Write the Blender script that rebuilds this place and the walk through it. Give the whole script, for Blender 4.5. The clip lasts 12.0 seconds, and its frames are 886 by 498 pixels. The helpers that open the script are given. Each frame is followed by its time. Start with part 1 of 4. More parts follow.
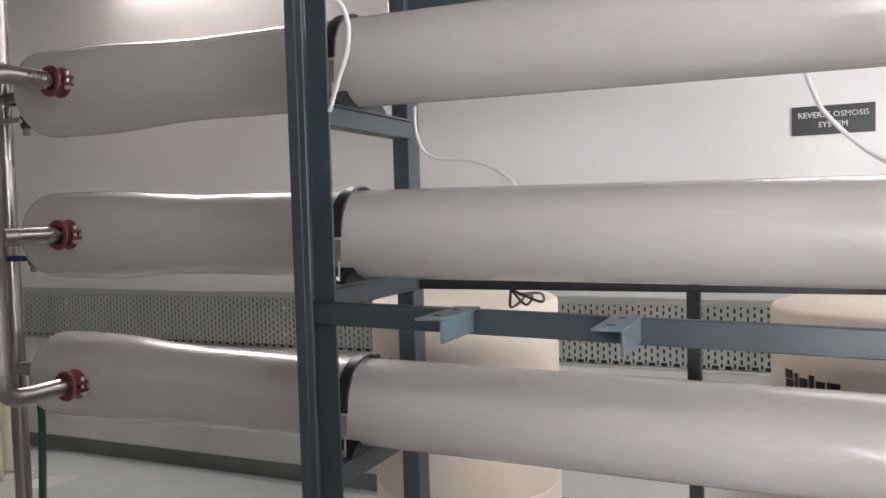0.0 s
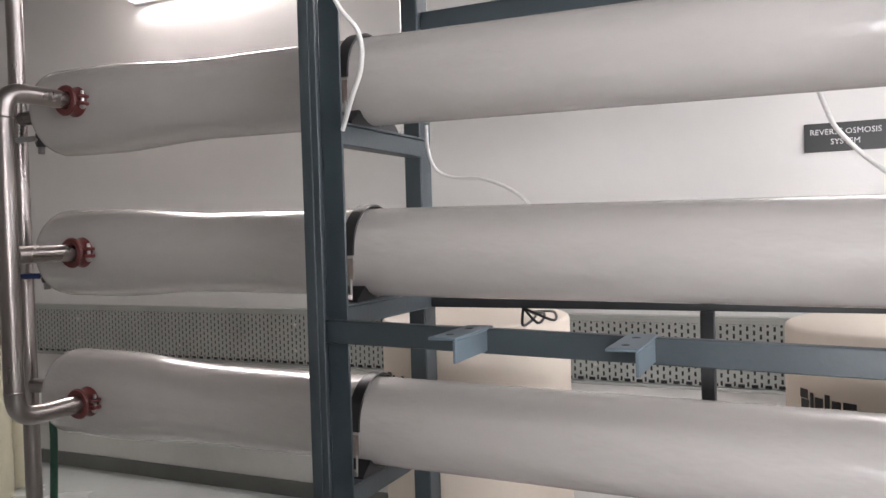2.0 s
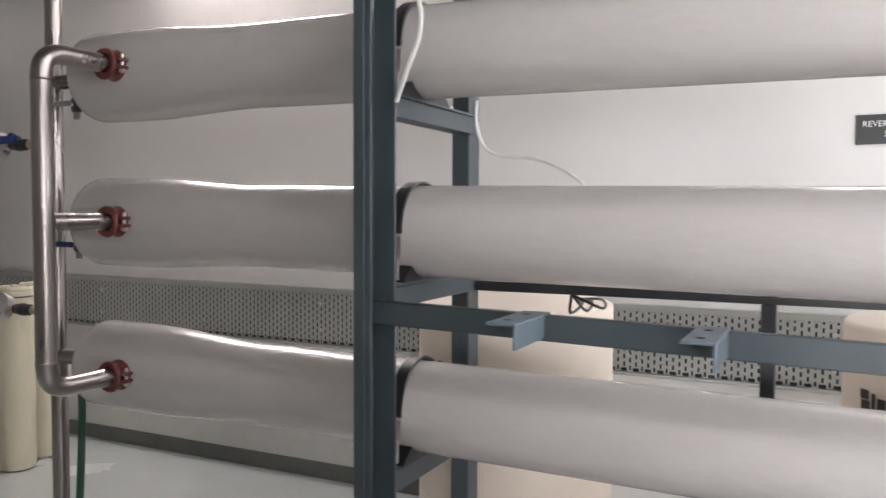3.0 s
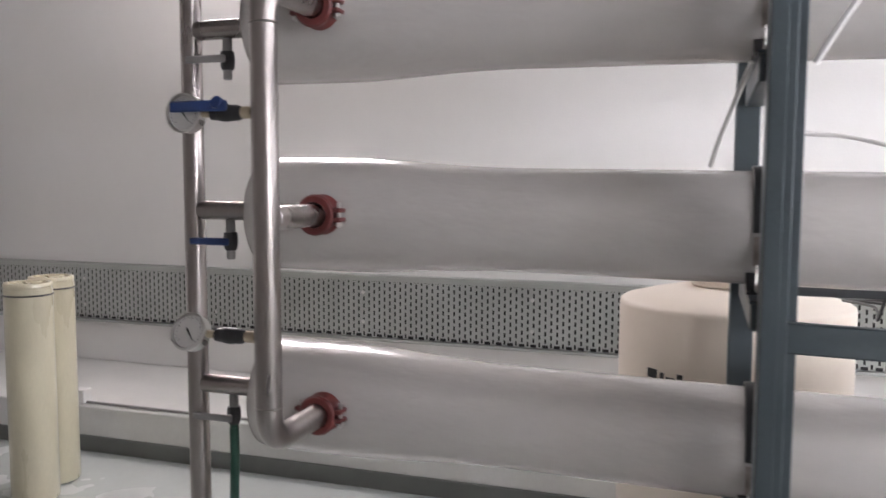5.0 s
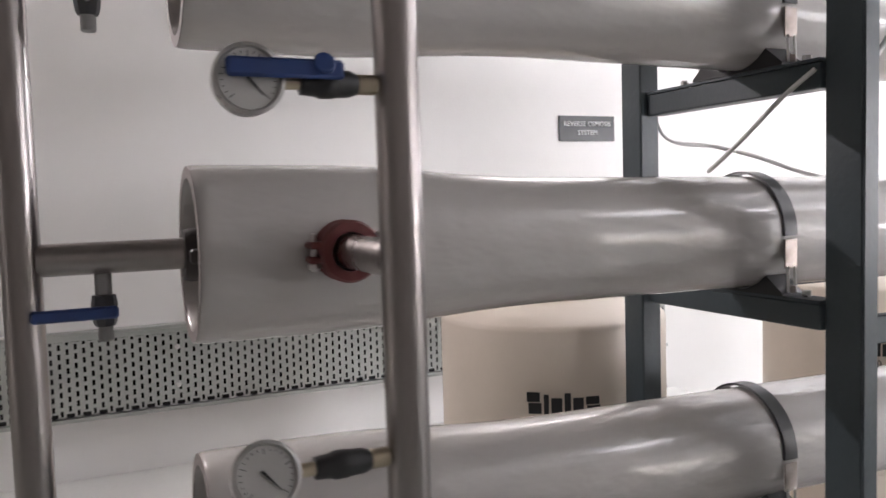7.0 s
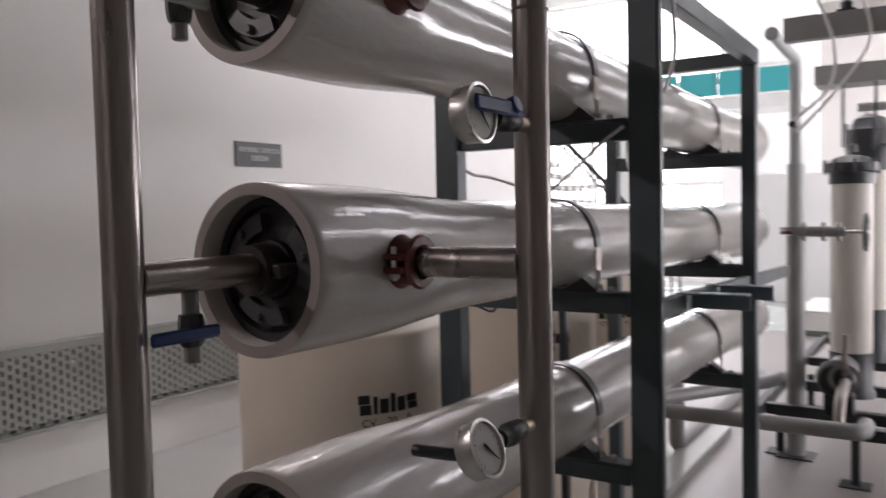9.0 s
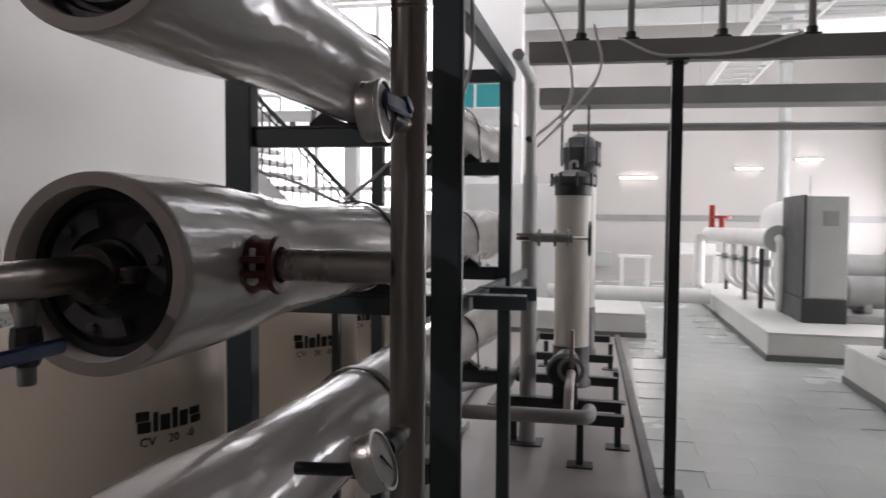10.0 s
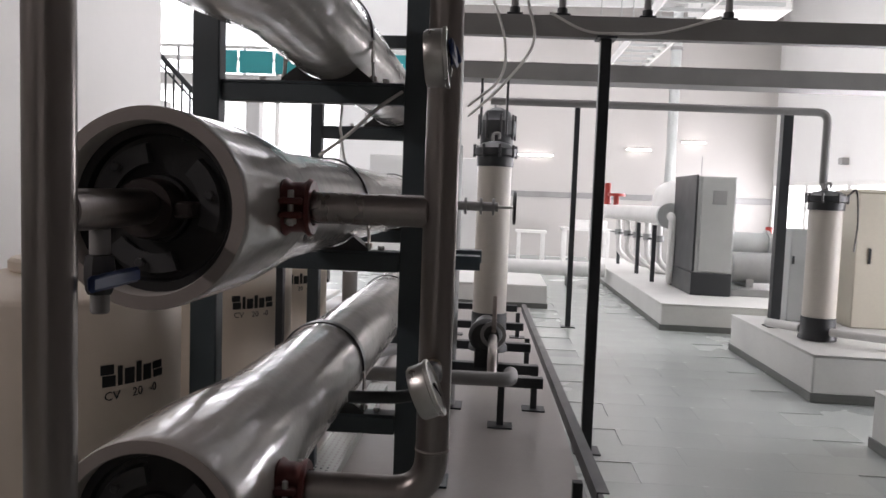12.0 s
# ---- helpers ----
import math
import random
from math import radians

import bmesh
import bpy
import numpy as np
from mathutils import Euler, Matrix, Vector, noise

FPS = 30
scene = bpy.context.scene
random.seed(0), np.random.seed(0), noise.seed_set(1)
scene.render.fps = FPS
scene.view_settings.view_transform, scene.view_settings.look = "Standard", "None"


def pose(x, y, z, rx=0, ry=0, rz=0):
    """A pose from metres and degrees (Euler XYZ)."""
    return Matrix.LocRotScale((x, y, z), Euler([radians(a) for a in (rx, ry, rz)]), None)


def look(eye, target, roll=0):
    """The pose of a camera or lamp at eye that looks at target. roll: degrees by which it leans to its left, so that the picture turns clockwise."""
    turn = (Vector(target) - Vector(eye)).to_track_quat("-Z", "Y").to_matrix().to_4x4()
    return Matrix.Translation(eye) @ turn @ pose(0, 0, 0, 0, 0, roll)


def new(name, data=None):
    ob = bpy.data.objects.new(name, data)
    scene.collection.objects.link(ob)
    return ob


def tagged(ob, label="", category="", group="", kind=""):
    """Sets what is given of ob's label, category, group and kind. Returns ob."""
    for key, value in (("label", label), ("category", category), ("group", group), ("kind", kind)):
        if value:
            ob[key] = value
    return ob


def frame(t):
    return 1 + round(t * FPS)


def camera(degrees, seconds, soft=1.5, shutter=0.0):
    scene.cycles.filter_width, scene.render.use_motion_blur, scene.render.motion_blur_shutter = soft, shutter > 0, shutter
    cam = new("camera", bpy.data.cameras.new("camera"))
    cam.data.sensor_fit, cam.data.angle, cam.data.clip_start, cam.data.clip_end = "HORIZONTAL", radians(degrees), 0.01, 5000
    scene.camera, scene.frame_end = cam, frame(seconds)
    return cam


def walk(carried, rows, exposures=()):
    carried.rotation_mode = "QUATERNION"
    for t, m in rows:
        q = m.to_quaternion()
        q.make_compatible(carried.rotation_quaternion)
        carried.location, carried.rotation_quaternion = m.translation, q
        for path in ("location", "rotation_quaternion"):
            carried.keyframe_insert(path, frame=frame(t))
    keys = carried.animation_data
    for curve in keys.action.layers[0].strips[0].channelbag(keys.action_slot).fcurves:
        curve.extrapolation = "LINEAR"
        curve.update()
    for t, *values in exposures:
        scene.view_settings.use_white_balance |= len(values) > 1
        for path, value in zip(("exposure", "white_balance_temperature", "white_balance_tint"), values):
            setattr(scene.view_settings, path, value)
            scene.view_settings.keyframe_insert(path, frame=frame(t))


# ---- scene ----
cam = camera(58.4, 12.0, shutter=0.4)
PATH = [
    (0, (2.009, 2.4, 1.448), (0.187, 1.58, 1.359), -1.7),
    (0.5, (2.009, 2.422, 1.456), (0.187, 1.601, 1.373), -2.0),
    (1, (2.016, 2.412, 1.459), (0.196, 1.586, 1.389), -2.1),
    (1.5, (2.02, 2.404, 1.464), (0.203, 1.571, 1.402), -1.9),
    (2, (2.011, 2.392, 1.456), (0.197, 1.551, 1.407), -1.7),
    (2.5, (1.981, 2.387, 1.45), (0.177, 1.527, 1.386), -0.7),
    (3, (1.964, 2.266, 1.445), (0.169, 1.389, 1.356), 0.2),
    (3.2, (1.98, 2.161, 1.461), (0.187, 1.282, 1.359), 0.2),
    (4.8, (1.877, 1.258, 1.47), (0.005, 0.576, 1.306), 1.7),
    (5, (1.902, 1.107, 1.493), (0.008, 0.487, 1.328), 0.2),
    (5.5, (1.823, 0.828, 1.434), (-0.142, 0.476, 1.309), 6.9),
    (6, (1.684, 0.486, 1.482), (-0.312, 0.422, 1.374), 8.6),
    (6.5, (1.598, 0.073, 1.499), (-0.355, 0.496, 1.419), 1.5),
    (7, (1.382, -0.152, 1.497), (-0.44, 0.661, 1.366), -1.7),
    (7.2, (1.304, -0.258, 1.519), (-0.489, 0.619, 1.392), -2.6),
    (8.8, (1.028, -0.9, 1.523), (-0.162, 0.707, 1.47), -1.7),
    (9, (0.981, -0.951, 1.506), (-0.09, 0.736, 1.41), -1.3),
    (9.5, (0.836, -1.037, 1.52), (0.184, 0.85, 1.405), -0.4),
    (10, (0.724, -1.012, 1.509), (0.32, 0.944, 1.411), 0.4),
    (10.5, (0.614, -0.992, 1.506), (0.432, 0.997, 1.395), -0.2),
    (11, (0.549, -1.045, 1.491), (0.41, 0.947, 1.377), 0.7),
    (11.5, (0.515, -1.068, 1.462), (0.354, 0.921, 1.335), 1.3),
    (12, (0.503, -1.119, 1.459), (0.378, 0.871, 1.303), 2.0),
]
walk(cam, [(t, look(eye, aim, lean)) for t, eye, aim, lean in PATH],
     exposures=[(0.0, 0.2, 6450, 17), (2.6, 0.3, 6450, 17), (5.0, 0.7, 6250, 18), (7.2, 0.3, 6400, 18), (8.8, -0.5, 6500, 21), (9.5, -1.1, 6500, 18), (10.0, -1.35, 6500, 18), (11.0, -1.35, 6500, 18), (12.0, -1.15, 6500, 18)])

# ---- world and large lights ----
world = bpy.data.worlds.new("world")
scene.world = world
world.use_nodes = True
wn = world.node_tree.nodes
sky = wn.new("ShaderNodeTexSky")
sky.sky_type, sky.sun_disc = "NISHITA", False
sky.sun_elevation, sky.sun_rotation = radians(40), radians(120)
wn["Background"].inputs["Strength"].default_value = 0.15
world.node_tree.links.new(sky.outputs[0], wn["Background"].inputs["Color"])


def area(name, place, aim, sx, sy, watts, colour=(1, 1, 1)):
    d = bpy.data.lights.new(name, "AREA")
    d.shape, d.size, d.size_y, d.energy, d.color = "RECTANGLE", sx, sy, watts, colour
    ob = new(name, d)
    ob.matrix_world = look(place, aim)
    return ob


DAY = (0.97, 0.985, 1.0)
area("window_light", (6.45, 9.5, 1.25), (0, 9.5, 1.0), 13.0, 1.1, 1400, DAY)
# Two narrow lamps added under the roof, shaped for thin highlights on the vessels.
for lx in (0.3, 3.8):
    area("roof_strip_lamp", (lx, 10.6, 5.4), (lx, 10.6, 0), 0.35, 11.5, 250, DAY)
area("window_light", (-4.9, 14.0, 3.2), (-3.0, 4.0, 1.2), 4.5, 4.4, 400, DAY)

# ---- materials ----


def material(name, base, rough=0.5, metal=0.0, vary=0.12, scale=3.0, bump=0.0, bump_scale=60.0, grain=0.05, coat=0.0, stretch=(1, 1, 1), random_tint=0.0, second=None, spec=0.5):
    """A painted, metal or plastic surface with wear at two scales."""
    m = bpy.data.materials.new(name)
    m.use_nodes = True
    n, l = m.node_tree.nodes, m.node_tree.links
    b = n["Principled BSDF"]
    b.inputs["Metallic"].default_value = metal
    b.inputs["Coat Weight"].default_value = coat
    b.inputs["Coat Roughness"].default_value = 0.08
    b.inputs["Specular IOR Level"].default_value = spec
    co = n.new("ShaderNodeTexCoord")
    mp = n.new("ShaderNodeMapping")
    mp.inputs["Scale"].default_value = stretch
    l.new(co.outputs["Object"], mp.inputs["Vector"])
    big, small = n.new("ShaderNodeTexNoise"), n.new("ShaderNodeTexNoise")
    for tex, s in ((big, scale), (small, scale * 22)):
        tex.inputs["Scale"].default_value, tex.inputs["Detail"].default_value = s, 5
        l.new(mp.outputs[0], tex.inputs["Vector"])
    mix = n.new("ShaderNodeMix")
    mix.data_type = "RGBA"
    dark = second if second else tuple(c * (1 - vary * 2) for c in base)
    mix.inputs["A"].default_value = (*dark, 1)
    mix.inputs["B"].default_value = (*base, 1)
    ramp = n.new("ShaderNodeMapRange")
    ramp.inputs["From Min"].default_value, ramp.inputs["From Max"].default_value = 0.28, 0.62
    l.new(big.outputs["Fac"], ramp.inputs["Value"])
    l.new(ramp.outputs[0], mix.inputs["Factor"])
    hsv = n.new("ShaderNodeHueSaturation")
    l.new(mix.outputs["Result"], hsv.inputs["Color"])
    fine = n.new("ShaderNodeMapRange")
    fine.inputs["To Min"].default_value, fine.inputs["To Max"].default_value = 1 - grain, 1 + grain
    l.new(small.outputs["Fac"], fine.inputs["Value"])
    value = fine.outputs[0]
    if random_tint:
        info, mul, rnd = n.new("ShaderNodeObjectInfo"), n.new("ShaderNodeMath"), n.new("ShaderNodeMapRange")
        rnd.inputs["To Min"].default_value, rnd.inputs["To Max"].default_value = 1 - random_tint, 1 + random_tint
        l.new(info.outputs["Random"], rnd.inputs["Value"])
        mul.operation = "MULTIPLY"
        l.new(value, mul.inputs[0])
        l.new(rnd.outputs[0], mul.inputs[1])
        value = mul.outputs[0]
    l.new(value, hsv.inputs["Value"])
    l.new(hsv.outputs[0], b.inputs["Base Color"])
    rr = n.new("ShaderNodeMapRange")
    rr.inputs["To Min"].default_value, rr.inputs["To Max"].default_value = max(0.02, rough - 0.12), min(1, rough + 0.12)
    l.new(big.outputs["Fac"], rr.inputs["Value"])
    l.new(rr.outputs[0], b.inputs["Roughness"])
    if bump:
        bt, bp = n.new("ShaderNodeTexNoise"), n.new("ShaderNodeBump")
        bt.inputs["Scale"].default_value, bt.inputs["Detail"].default_value = bump_scale, 3
        l.new(mp.outputs[0], bt.inputs["Vector"])
        l.new(bt.outputs["Fac"], bp.inputs["Height"])
        bp.inputs["Strength"].default_value, bp.inputs["Distance"].default_value = bump, 0.01
        l.new(bp.outputs[0], b.inputs["Normal"])
    return m


def glow(name, colour, strength):
    m = bpy.data.materials.new(name)
    m.use_nodes = True
    b = m.node_tree.nodes["Principled BSDF"]
    b.inputs["Base Color"].default_value = (0.8, 0.8, 0.8, 1)
    b.inputs["Emission Color"].default_value = (*colour, 1)
    b.inputs["Emission Strength"].default_value = strength
    return m


def clear(name, tint=(1, 1, 1), rough=0.02):
    m = bpy.data.materials.new(name)
    m.use_nodes = True
    b = m.node_tree.nodes["Principled BSDF"]
    b.inputs["Base Color"].default_value = (*tint, 1)
    b.inputs["Roughness"].default_value = rough
    b.inputs["Transmission Weight"].default_value = 1
    b.inputs["IOR"].default_value = 1.45
    return m


WALL = material("wall_paint", (0.74, 0.725, 0.705), 0.75, vary=0.03, scale=0.7, bump=0.06, bump_scale=90, grain=0.015)
HALL_WALL = material("hall_wall_paint", (0.76, 0.75, 0.74), 0.7, vary=0.03, scale=0.5, bump=0.05, grain=0.015)
# One even warm grey, darker than the other hall walls.
FAR_WALL = material("far_wall_warm_grey", (0.47, 0.45, 0.43), 0.7, vary=0.03, scale=0.5, bump=0.05, grain=0.015)
# Dark grey for unseen surfaces that keep the bay dim.
CLOSE = material("unseen_dark_grey", (0.26, 0.25, 0.24), 0.7, vary=0.05, scale=1.0)
CEIL = material("ceiling_sheet", (0.72, 0.72, 0.71), 0.6, vary=0.04, scale=0.6)
FLOOR = material("floor_screed", (0.47, 0.5, 0.48), 0.26, vary=0.07, scale=1.1, bump=0.05, bump_scale=50, grain=0.04)
TILE = material("floor_tile", (0.47, 0.5, 0.48), 0.24, vary=0.012, scale=1.5, bump=0.03, bump_scale=40, grain=0.03, random_tint=0.012)
UNDER = material("floor_warm_grey", (0.31, 0.285, 0.27), 0.4, vary=0.1, scale=1.3, bump=0.05, bump_scale=45, grain=0.05)
SKIRT = material("skirting_grey", (0.13, 0.135, 0.125), 0.45, vary=0.1, scale=4)
PLINTH = material("plinth_paint", (0.66, 0.655, 0.63), 0.55, vary=0.06, scale=2.0, bump=0.05)
SHELL = material("vessel_gelcoat", (0.475, 0.45, 0.427), 0.2, vary=0.05, scale=2.2, bump=0.8, bump_scale=13, grain=0.025, stretch=(1, 0.45, 1), coat=0.42)
SHELL_RIM = material("vessel_end_rim", (0.29, 0.255, 0.24), 0.55, vary=0.08, scale=6)
CAP = material("end_cap_black", (0.018, 0.018, 0.019), 0.45, vary=0.2, scale=12, bump=0.2, bump_scale=40)
CAP_SEG = material("end_cap_segment", (0.055, 0.055, 0.058), 0.4, vary=0.15, scale=10)
FRAME = material("rack_enamel_blue_grey", (0.048, 0.064, 0.073), 0.38, vary=0.1, scale=5, bump=0.08, bump_scale=70, grain=0.05)
BRACKET = material("bracket_enamel_pale", (0.15, 0.20, 0.235), 0.4, vary=0.1, scale=6)
DARK = material("dark_enamel", (0.022, 0.025, 0.028), 0.42, vary=0.15, scale=6)
STEEL = material("brushed_stainless", (0.34, 0.31, 0.297), 0.3, metal=1.0, vary=0.08, scale=5, bump=0.1, bump_scale=60, stretch=(1, 1, 0.15))
WELD = material("weld_bead", (0.36, 0.33, 0.31), 0.45, metal=1.0, vary=0.2, scale=40)
BOLT = material("zinc_bolt", (0.62, 0.61, 0.59), 0.3, metal=1.0, scale=20)
# Darkened copy of the coupling red, with the vessel-end shade in its colour.
SHADED_RED = material("coupling_red_shaded", (0.022, 0.013, 0.012), 0.45, vary=0.18, scale=14, bump=0.15, bump_scale=60)
RED = material("coupling_red_oxide", (0.14, 0.028, 0.025), 0.45, vary=0.18, scale=14, bump=0.15, bump_scale=60)
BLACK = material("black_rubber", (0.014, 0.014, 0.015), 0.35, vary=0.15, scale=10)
BUCKLE = material("worn_buckle_steel", (0.42, 0.36, 0.33), 0.35, metal=0.9, vary=0.25, scale=18)
BLUE = material("blue_vinyl_handle", (0.018, 0.045, 0.16), 0.4, vary=0.12, scale=15)
BRASS = material("nickel_brass", (0.52, 0.45, 0.34), 0.32, metal=1.0, vary=0.1, scale=20)
DIAL = material("dial_face", (0.46, 0.45, 0.43), 0.5, vary=0.04, scale=12)
INK = material("black_ink", (0.012, 0.012, 0.012), 0.5)
TUBE_WHITE = material("white_pe_tube", (0.72, 0.71, 0.69), 0.35, vary=0.04, scale=8)
GREEN = material("green_hose", (0.012, 0.07, 0.045), 0.4, vary=0.15, scale=10)
TANK = material("tank_beige_polyethylene", (0.72, 0.635, 0.54), 0.5, vary=0.04, scale=2.5, bump=0.1, bump_scale=14, grain=0.02)
DRUM = material("drum_white_polyethylene", (0.74, 0.735, 0.72), 0.4, vary=0.03, scale=3)
RESIN = material("membrane_wrap_yellow", (0.62, 0.57, 0.42), 0.3, vary=0.08, scale=5, stretch=(1, 1, 0.3), grain=0.06, coat=0.4)
SIGN = material("sign_plate_dark", (0.035, 0.037, 0.036), 0.4, vary=0.08, scale=8)
LETTER = material("sign_letter_white", (0.75, 0.75, 0.74), 0.5)
TRAY = material("cable_tray_galvanised", (0.40, 0.41, 0.385), 0.42, metal=0.25, vary=0.08, scale=4, grain=0.05)
GREY_PIPE = material("grey_pvc_pipe", (0.28, 0.275, 0.27), 0.45, vary=0.08, scale=4)
WHITE_PIPE = material("white_lagged_pipe", (0.74, 0.73, 0.71), 0.45, vary=0.05, scale=5)
FILTER = material("filter_housing_cream", (0.56, 0.52, 0.465), 0.42, vary=0.05, scale=3)
FILTER_CAP = material("filter_cap_charcoal", (0.028, 0.03, 0.033), 0.45, vary=0.12, scale=8)
CABINET = material("cabinet_light_grey", (0.44, 0.455, 0.445), 0.45, vary=0.05, scale=3)
CAB_DARK = material("cabinet_charcoal", (0.03, 0.033, 0.036), 0.4, vary=0.08, scale=4)
MACHINE = material("machine_grey", (0.32, 0.325, 0.32), 0.4, vary=0.1, scale=4)
TEAL = material("teal_sheet", (0.03, 0.34, 0.36), 0.45, vary=0.06, scale=2)
BEIGE = material("cream_sheet_cabinet", (0.58, 0.54, 0.45), 0.5, vary=0.04, scale=2)
LAMP = glow("lamp_tube", (1.0, 0.95, 0.92), 22.0)
SKYPANE = glow("bright_sky_pane", (0.97, 0.985, 1.0), 6.0)
ROOFPANE = glow("roof_sheet_glow", (0.97, 0.985, 1.0), 3.0)
FIRE_RED = material("signal_red", (0.38, 0.04, 0.03), 0.4, scale=8)

# ---- building helpers ----
UP = Vector((0, 0, 1))


def finish(bm, name, mat, smooth=True):
    bmesh.ops.recalc_face_normals(bm, faces=bm.faces)
    me = bpy.data.meshes.new(name)
    bm.to_mesh(me)
    bm.free()
    me.materials.append(mat)
    if smooth:
        me.polygons.foreach_set("use_smooth", [True] * len(me.polygons))
        me.set_sharp_from_angle(angle=radians(38))
    return me


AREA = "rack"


def fit_to_view(p):
    """In the hall, draws a place together over the floor so that it fits the camera's view."""
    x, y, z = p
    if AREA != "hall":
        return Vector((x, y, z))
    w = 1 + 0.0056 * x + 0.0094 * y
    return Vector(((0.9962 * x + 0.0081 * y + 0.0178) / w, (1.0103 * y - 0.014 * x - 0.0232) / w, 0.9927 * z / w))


def fit_all_to_view(bm):
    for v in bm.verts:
        v.co = fit_to_view(v.co)
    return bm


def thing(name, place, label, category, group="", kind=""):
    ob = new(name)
    ob.location = fit_to_view(place)
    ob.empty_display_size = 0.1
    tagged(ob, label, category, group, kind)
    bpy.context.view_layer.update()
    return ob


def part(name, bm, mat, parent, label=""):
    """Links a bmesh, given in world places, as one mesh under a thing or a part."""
    ob = new(name, finish(fit_all_to_view(bm), name, mat))
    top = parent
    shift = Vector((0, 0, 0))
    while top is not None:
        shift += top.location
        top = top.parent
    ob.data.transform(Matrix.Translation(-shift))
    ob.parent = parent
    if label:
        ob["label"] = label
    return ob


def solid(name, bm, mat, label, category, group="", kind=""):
    return tagged(new(name, finish(fit_all_to_view(bm), name, mat)), label, category, group, kind)


def box(x0, x1, y0, y1, z0, z1, bevel=0.003, bm=None):
    bm = bm or bmesh.new()
    m = Matrix.LocRotScale(((x0 + x1) / 2, (y0 + y1) / 2, (z0 + z1) / 2), None, (abs(x1 - x0), abs(y1 - y0), abs(z1 - z0)))
    made = bmesh.ops.create_cube(bm, size=1, matrix=m)
    if bevel:
        edges = list({e for v in made["verts"] for e in v.link_edges})
        bmesh.ops.bevel(bm, geom=edges, offset=bevel, segments=1, affect="EDGES")
    return bm


def turn_to(a, b):
    return (Vector(b) - Vector(a)).to_track_quat("Z", "Y").to_matrix().to_4x4()


def revolve(profile, a, b, seg=32, bm=None, closed=False):
    """Turns (radius, distance) pairs round the line from a towards b."""
    bm = bm or bmesh.new()
    m = Matrix.Translation(a) @ turn_to(a, b)
    rings = []
    for r, d in profile:
        if r < 1e-5:
            rings.append([bm.verts.new(m @ Vector((0, 0, d)))])
        else:
            rings.append([bm.verts.new(m @ Vector((r * math.cos(k * math.tau / seg), r * math.sin(k * math.tau / seg), d))) for k in range(seg)])
    pairs = list(zip(rings, rings[1:]))
    if closed:
        pairs.append((rings[-1], rings[0]))
    for p, q in pairs:
        for k in range(seg):
            j = (k + 1) % seg
            vs = [p[k % len(p)], p[j % len(p)], q[j % len(q)], q[k % len(q)]]
            vs = list(dict.fromkeys(vs))
            if len(vs) > 2:
                bm.faces.new(vs)
    return bm


def rod(a, b, r, seg=20, bm=None, edge=0.002):
    d = (Vector(b) - Vector(a)).length
    e = min(edge, r * 0.3, d * 0.3)
    return revolve([(0, 0), (r - e, 0), (r, e), (r, d - e), (r - e, d), (0, d)], a, b, seg, bm)


def sweep(points, r, seg=14, bm=None, round_steps=6, bend=0.0, caps=True):
    """A tube along points; bend rounds its corners."""
    pts = [Vector(p) for p in points]
    if bend:
        out = [pts[0]]
        for p, q, s in zip(pts, pts[1:], pts[2:]):
            u, v = (p - q).normalized(), (s - q).normalized()
            if u.dot(v) < -0.999:
                out.append(q)
                continue
            for k in range(round_steps + 1):
                w = k / round_steps
                out.append((q + u * bend) * (1 - w) ** 2 + 2 * q * w * (1 - w) + (q + v * bend) * w ** 2)
        out.append(pts[-1])
        pts = out
    bm = bm or bmesh.new()
    rings = []
    side = None
    for k, p in enumerate(pts):
        t = (pts[min(k + 1, len(pts) - 1)] - pts[max(k - 1, 0)]).normalized()
        if side is None:
            side = t.orthogonal().normalized()
        side = (side - t * side.dot(t)).normalized()
        up = t.cross(side)
        rings.append([bm.verts.new(p + (side * math.cos(a * math.tau / seg) + up * math.sin(a * math.tau / seg)) * r) for a in range(seg)])
    for p, q in zip(rings, rings[1:]):
        for k in range(seg):
            bm.faces.new((p[k], p[(k + 1) % seg], q[(k + 1) % seg], q[k]))
    if caps:
        bm.faces.new(rings[0])
        bm.faces.new(rings[-1])
    return bm


def curve_points(keys, n=10):
    """Catmull-Rom through key points."""
    k = [Vector(p) for p in keys]
    k = [2 * k[0] - k[1]] + k + [2 * k[-1] - k[-2]]
    out = []
    for a, b, c, d in zip(k, k[1:], k[2:], k[3:]):
        for i in range(n):
            t = i / n
            out.append(0.5 * (2 * b + (c - a) * t + (2 * a - 5 * b + 4 * c - d) * t * t + (3 * b - a - 3 * c + d) * t ** 3))
    out.append(k[-2])
    return out


def channel(a, b, w, h, t, spin=0.0, bm=None):
    """A U channel of width w and depth h from a to b; spin turns its open side."""
    bm = bm or bmesh.new()
    d = (Vector(b) - Vector(a)).length
    m = Matrix.Translation(a) @ turn_to(a, b) @ Matrix.Rotation(radians(spin), 4, "Z")
    outline = [(-w / 2, 0), (w / 2, 0), (w / 2, h), (w / 2 - t, h), (w / 2 - t, t), (-w / 2 + t, t), (-w / 2 + t, h), (-w / 2, h)]
    low = [bm.verts.new(m @ Vector((x, y, 0))) for x, y in outline]
    high = [bm.verts.new(m @ Vector((x, y, d))) for x, y in outline]
    for k in range(8):
        j = (k + 1) % 8
        bm.faces.new((low[k], low[j], high[j], high[k]))
    for ring in (low, high):
        for ids in ((0, 1, 4, 5), (1, 2, 3, 4), (0, 5, 6, 7)):
            bm.faces.new([ring[i] for i in ids])
    return bm


